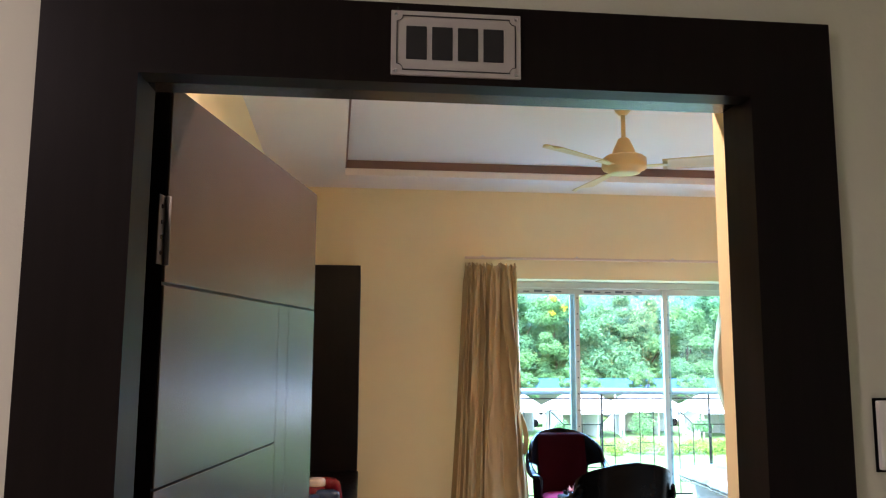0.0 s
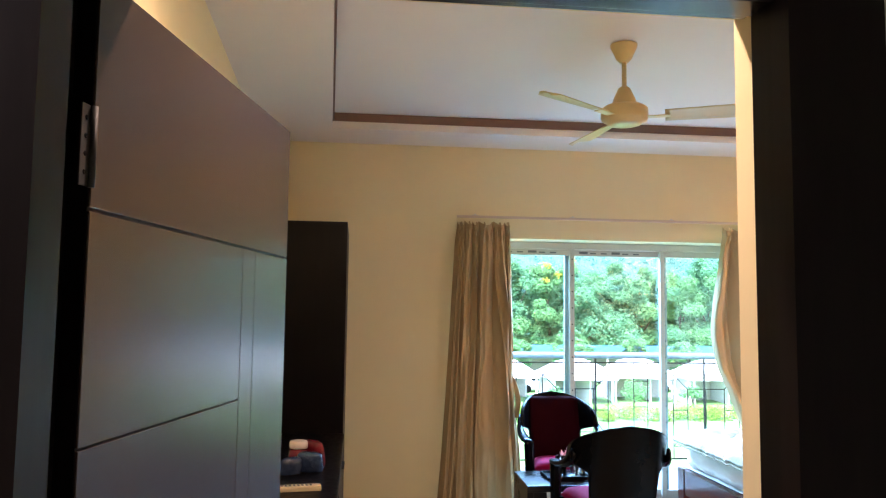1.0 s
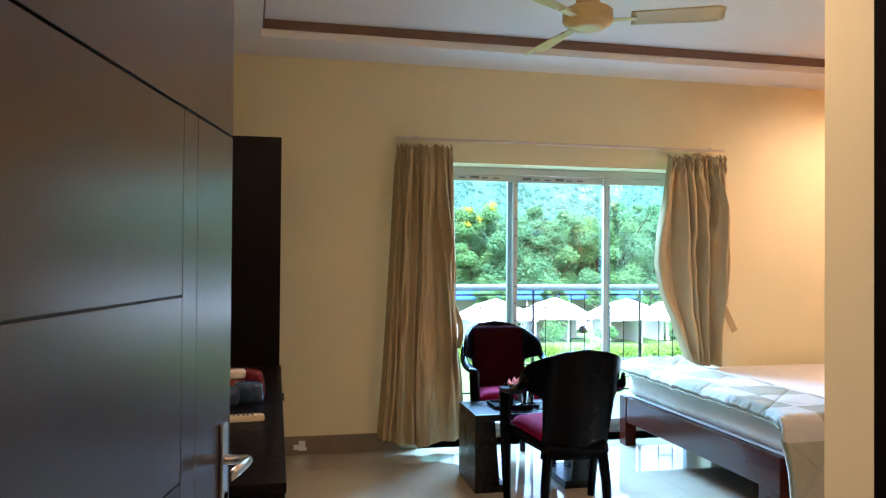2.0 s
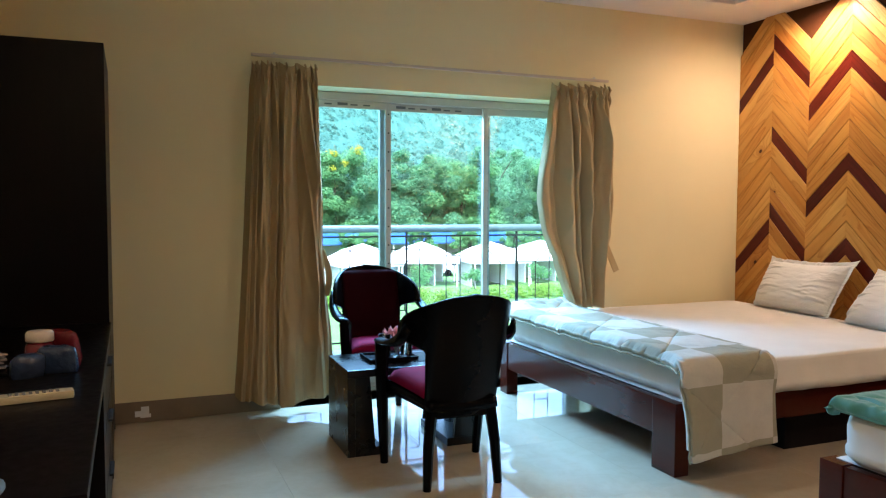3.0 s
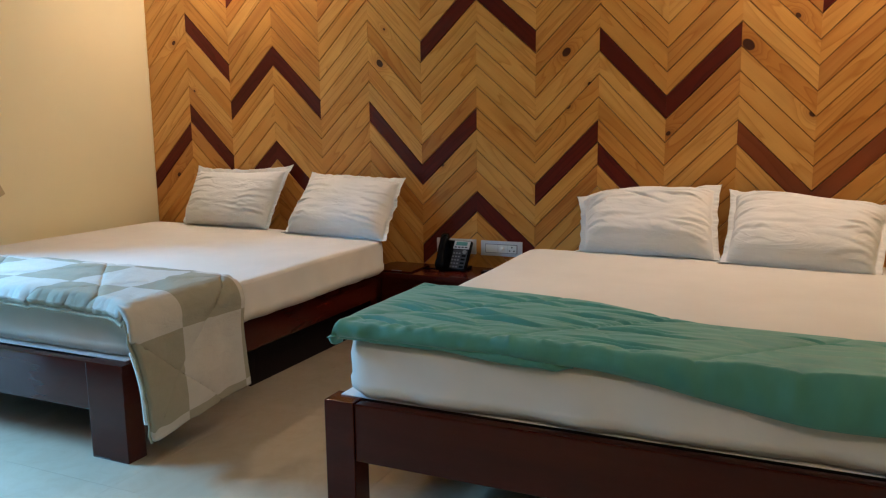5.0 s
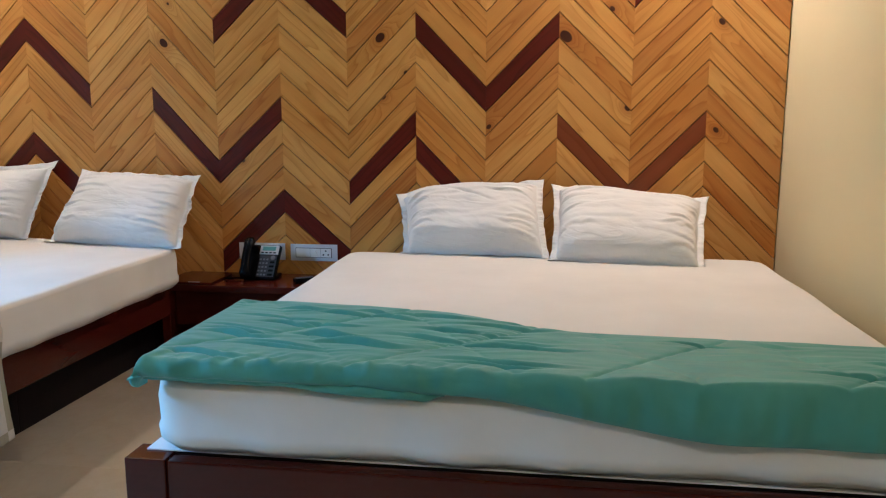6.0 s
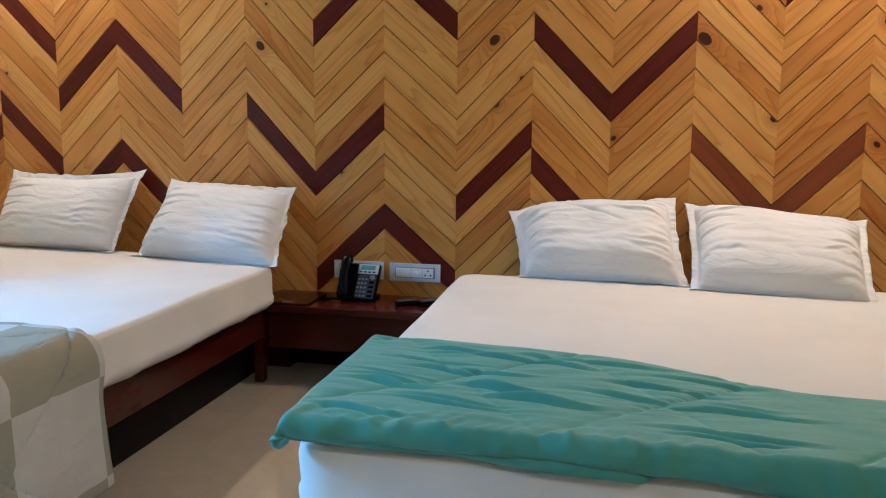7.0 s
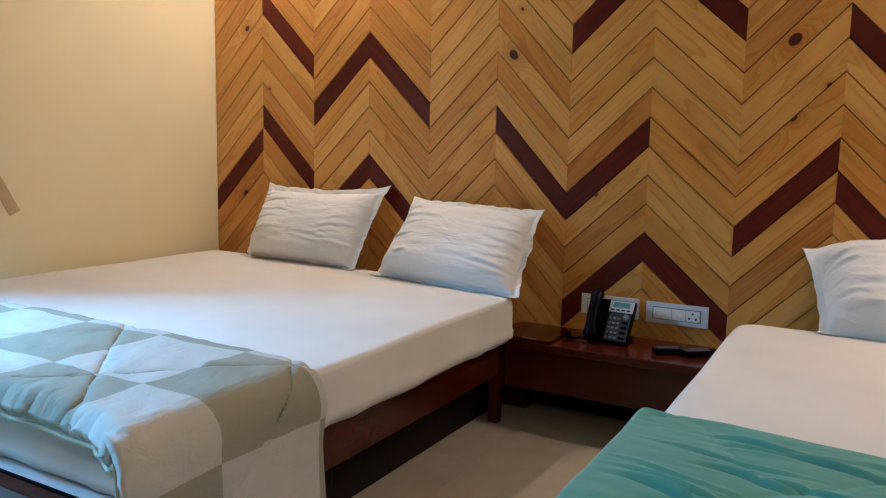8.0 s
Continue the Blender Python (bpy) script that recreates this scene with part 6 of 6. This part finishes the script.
desk = thing("writing_desk", "dark wenge writing desk against the side wall", "desk")
dx0, dx1, dy0, dy1, dz = -0.64, -0.098, 4.20, 6.545, 0.752
part("desktop", boxed(dx0, dx1, dy0, dy1, dz - 0.03, dz, 0.003), M_WENGE, desk)
for ya in (dy0 + 0.003, 5.35, dy1 - 0.03):
    part("side_panel", boxed(dx0 + 0.01, dx1 - 0.004, ya, ya + 0.025, 0.001, dz - 0.031, 0.002), M_WENGE, desk)
part("back_panel", boxed(dx0 + 0.01, dx0 + 0.025, dy0 + 0.03, dy1 - 0.035, 0.2, dz - 0.031), M_WENGE, desk)
for k in range(3):
    d = part("drawer_front", boxed(dx1 - 0.024, dx1 - 0.005, 5.378, 6.51, 0.06 + k * 0.22, 0.27 + k * 0.22, 0.002), M_WENGE, desk)
    part("pull", boxed(dx1 - 0.005, dx1 + 0.012, 5.85, 6.02, 0.235 + k * 0.22, 0.245 + k * 0.22, 0.003), M_HINGE, d)

jar = thing("jar", "dark red jar with an ivory lid on the desk", "jar", pose(-0.30, 5.50, dz))
bm = bmesh.new()
lathe(bm, [(0.036, 0.001), (0.047, 0.012), (0.049, 0.06), (0.044, 0.085), (0.038, 0.094)], seg=24)
part("body", bm, M_REDJAR, jar, smooth=True)
bm = bmesh.new()
lathe(bm, [(0.041, 0.0945), (0.044, 0.098), (0.044, 0.122), (0.038, 0.13), (0.02, 0.132)], seg=24)
part("lid", bm, M_WHITELID, jar, "ivory screw lid", True)


def packet(x, y, turn, w, h, material, label):
    p = thing("packet", label, "packet", pose(x, y, dz, 0, 0, turn), group="packets on the desk")
    bm = bmesh.new()
    n = 14
    sheet(bm, n, n, lambda u, v: Vector(((2 * u - 1) * w / 2, -0.018 * ((1 - (2 * u - 1) ** 4) * (1 - (2 * v - 1) ** 4)) ** 0.5 - 0.004 * wob(u * 5, v * 5, w) - 0.02 * v, 0.003 + h * v)), thick=-0.02)
    part("foil", bm, material, p, smooth=True)


packet(-0.235, 5.43, -12, 0.09, 0.075, M_BLUEPK, "crumpled dark blue foil packet before the jar")
packet(-0.33, 5.38, 20, 0.07, 0.06, M_BLUEPK, "small blue foil packet leaning on the jar")
packet(-0.21, 5.55, -40, 0.09, 0.11, M_REDJAR, "shiny dark red packet beside the jar")
tray2 = thing("sachet_tray", "small dish of tea and sugar sachets on the desk", "dish", pose(-0.43, 5.45, dz))
part("dish", boxed(-0.09, 0.05, -0.06, 0.06, 0.001, 0.014, 0.005), M_BLACKPL, tray2)
rng = random.Random(6)
for k in range(7):
    part("sachet", boxed(-0.035, 0.035, -0.02, 0.02, 0, 0.006, 0.002, m=pose(-0.02 + rng.uniform(-0.03, 0.03), rng.uniform(-0.025, 0.025), 0.016 + 0.0075 * k, rng.uniform(-14, 14), rng.uniform(-10, 10), rng.uniform(0, 180))), M_SACHET, tray2)
bottle = thing("water_bottle", "pale blue plastic water bottle on the desk", "bottle", pose(-0.50, 5.42, dz))
bm = bmesh.new()
lathe(bm, [(0.034, 0.001), (0.037, 0.01), (0.037, 0.12), (0.034, 0.15), (0.014, 0.2), (0.013, 0.21)], seg=20)
part("body", bm, M_BOTTLE, bottle, smooth=True)
bm = bmesh.new()
lathe(bm, [(0.016, 0.211), (0.016, 0.232)], seg=16)
part("cap", bm, M_BLUE, bottle)
remote("air_conditioner_remote", pose(-0.265, 5.03, dz, 0, 0, 8), 0.19, 0.05, M_CREAMPL, "cream air conditioner remote lying on the desk", M_KEYS)

# ---- ceiling fan, at rest ----
fan = thing("ceiling_fan", "ivory three-bladed ceiling fan hanging from the tray", "ceiling fan", pose(1.30, 5.44, 0))
bm = bmesh.new()
lathe(bm, [(0.068, Z_HIGH - 0.001), (0.068, Z_HIGH - 0.012), (0.06, Z_HIGH - 0.03), (0.04, Z_HIGH - 0.075), (0.022, Z_HIGH - 0.095)], seg=28)
part("canopy", bm, M_FANPAINT, fan, smooth=True)
bm = bmesh.new()
lathe(bm, [(0.012, Z_HIGH - 0.09), (0.012, 2.63)], seg=14)
part("downrod", bm, M_FANPAINT, fan, smooth=True)
bm = bmesh.new()
lathe(bm, [(0.016, 2.665), (0.03, 2.655), (0.055, 2.60), (0.062, 2.575), (0.062, 2.568)], seg=28)
part("lower_canopy", bm, M_FANPAINT, fan, smooth=True)
bm = bmesh.new()
lathe(bm, [(0.05, 2.567), (0.10, 2.56), (0.118, 2.545), (0.12, 2.50), (0.112, 2.487), (0.09, 2.48), (0.085, 2.468), (0.04, 2.462)], seg=36)
part("motor", bm, M_FANPAINT, fan, smooth=True)
for k in range(3):
    a = -24 + 120 * k
    bl = bmesh.new()
    sheet(bl, 14, 6, lambda u, v: Vector((0.20 + 0.42 * u, (v - 0.5) * (0.105 + 0.035 * u) * (1 - 0.5 * max(0, u - 0.93) / 0.07), 2.505 + (v - 0.5) * -0.03 + 0.008 * (1 - (2 * v - 1) ** 2))), thick=0.004)
    bmesh.ops.transform(bl, matrix=pose(0, 0, 0, 0, 0, a), verts=bl.verts)
    blade = part("blade", bl, M_FANPAINT, fan, smooth=True)
    part("blade_iron", boxed(0.10, 0.225, -0.022, 0.022, 2.497, 2.5025, 0.002, m=pose(0, 0, 0, 0, 0, a)), M_FANPAINT, blade)

# downlight fittings in the lowered border, the last two added for the fill lamps
for dx, dy, watts in DOWNLIGHTS_AND_FILLS:
    d = thing("downlight", "round recessed downlight, lit, in the ceiling border, one of three, two of them added", "downlight", pose(dx, dy, Z_LOW), group="ceiling downlights")
    bm = bmesh.new()
    lathe(bm, [(0.075, -0.001), (0.072, -0.008), (0.056, -0.010), (0.054, -0.003)], seg=28, cap=False)
    part("trim_ring", bm, M_WHITEPL, d, smooth=True)
    bm = bmesh.new()
    lathe(bm, [(0.053, -0.0045), (0.03, -0.0055)], seg=24)
    part("lens", bm, M_GLOW, d, "glowing lens")

# torn white sticker on the skirting
st = thing("torn_sticker", "torn white sticker on the stone skirting", "sticker")
for k, (x, w, z, h) in enumerate(((0.0, 0.05, 0.035, 0.035), (0.035, 0.045, 0.05, 0.045), (0.03, 0.06, 0.028, 0.022))):
    part("scrap", boxed(x, x + w, WIN_Y - 0.0165 - 0.0006 * k, WIN_Y - 0.0145 - 0.0004 * k, z, z + h), M_PAPER, st)


# ---- pine boards in chevrons, with dark ones let in ----
panelling = wall_east
COLW, RISE = 0.345, 0.1175
REF = [1.583, 1.928, 1.582, 1.916, 1.573, 1.9105, 1.5355, 1.8595, 1.5525, 1.902, 1.5455, 1.890, 1.548, 1.899, 1.554]
# dark boards: column, boards below the reference line
DARK = {(0, -5), (0, 6), (1, -6), (1, 0), (1, 5), (2, -4), (2, 2), (2, 7), (3, -4), (3, 2), (3, 7), (4, -7), (5, -5), (5, 5), (6, 5), (6, -1), (7, -1), (6, 9), (7, 9),
        (8, 6), (9, 7), (9, 2), (10, 2), (12, -2)}
RED = {(11, 6), (12, 6)}


def plank_mesh(j):
    """One board of column j, its top left corner at the origin: a parallelogram with eased edges."""
    dz = REF[j + 1] - REF[j]
    gap, ease, t = 0.0021, 0.0026, 0.018
    w = COLW

    def ring(e, x):
        k = e * 1.4142
        e *= 0.04
        return [(x, -e, -gap - k + dz * e / w), (x, -(w - e), dz - gap - k - dz * e / w), (x, -(w - e), dz - RISE + gap + k - dz * e / w), (x, -e, -RISE + gap + k + dz * e / w)]
    verts = ring(0, 0.0) + ring(0, -t + ease) + ring(ease * 0.55, -t)
    faces = [(8, 9, 10, 11)]
    for a in (0, 4):
        for k in range(4):
            n = (k + 1) % 4
            faces.append((a + k, a + n, a + 4 + n, a + 4 + k))
    me = bpy.data.meshes.new("plank")
    me.from_pydata(verts, [], faces)
    uv = me.uv_layers.new()
    ca, sa = math.cos(math.atan2(dz, w)), math.sin(math.atan2(dz, w))
    for loop in me.loops:
        x, y, z = me.vertices[loop.vertex_index].co
        uv.data[loop.index].uv = (-y * ca + z * sa, y * sa + z * ca)
    me.update()
    return me


part("backing_board", boxed(WOOD_X + 0.0192, WOOD_X + 0.0215, WIN_Y - 14 * COLW, WIN_Y - 0.006, 0.002, Z_LOW - 0.002), M_BACKING, panelling, "brown board showing in the joints")

# knots that stand out: along the wall, height, radius
KNOTS = [(4.567, 1.551, 0.022), (3.669, 1.542, 0.026), (5.694, 1.542, 0.021), (4.442, 1.384, 0.010), (4.553, 1.266, 0.013), (4.031, 1.121, 0.012), (3.458, 1.664, 0.012),
         (2.963, 1.597, 0.015), (2.965, 1.106, 0.013), (2.874, 1.007, 0.017), (2.792, 0.882, 0.014), (5.293, 0.948, 0.009), (7.258, 1.743, 0.015), (7.285, 0.868, 0.014),
         (5.659, 1.734, 0.008), (7.105, 1.424, 0.009), (3.374, 1.207, 0.014), (2.892, 1.429, 0.013)]


def knot_in(j, z):
    """The knot of the board in column j whose upper left corner is at height z, in the board's own U and V."""
    y0, dz = WIN_Y - 0.004 - j * COLW, REF[j + 1] - REF[j]
    turn = math.atan2(dz, COLW)
    for ky, kz, r in KNOTS:
        across = y0 - ky
        top = z + dz * across / COLW
        if 0 <= across < COLW and top - RISE < kz <= top:
            return (across * math.cos(turn) + (kz - z) * math.sin(turn), -across * math.sin(turn) + (kz - z) * math.cos(turn), r)
    return (9.0, 9.0, 0.01)


rng = random.Random(14)
rest = []
kinds = {"pine": M_PINE, "pale": M_PINE_PALE, "ruddy": M_PINE_RUDDY, "dark": M_DARKPL, "red": M_REDPL}
for j in range(14):
    made = {}
    for kind, material in kinds.items():
        made[kind] = plank_mesh(j)
        made[kind].materials.append(material)
    for n in range(-8, 17):
        z = REF[j] - n * RISE
        lo, hi = min(z, z + REF[j + 1] - REF[j]) - RISE, max(z, z + REF[j + 1] - REF[j])
        if hi < 0.02 or lo > Z_LOW - 0.01:
            continue
        chance = rng.random()
        kind = "dark" if (j, n) in DARK else "red" if (j, n) in RED else "pale" if chance < 0.42 else "ruddy" if chance > (0.55 if j == 13 else 0.92) else "pine"
        at = (WOOD_X + 0.018 + rng.uniform(-0.0008, 0.0008), WIN_Y - 0.004 - j * COLW, z)
        if (lo + hi) / 2 < 0.42 or len(rest) > 400:
            rest.append((made[kind], at))
            continue
        p = new("plank", made[kind])
        p.location = at
        p.parent = panelling
        p["knot"] = knot_in(j, z)
if rest:
    bm = bmesh.new()
    for data, at in rest:
        k = len(bm.verts)
        bm.from_mesh(data)
        bm.verts.ensure_lookup_table()
        for v in bm.verts[k:]:
            v.co += Vector(at)
    low = part("low_planks", bm, M_PINE, panelling)
    tagged(low, kind="stuff")
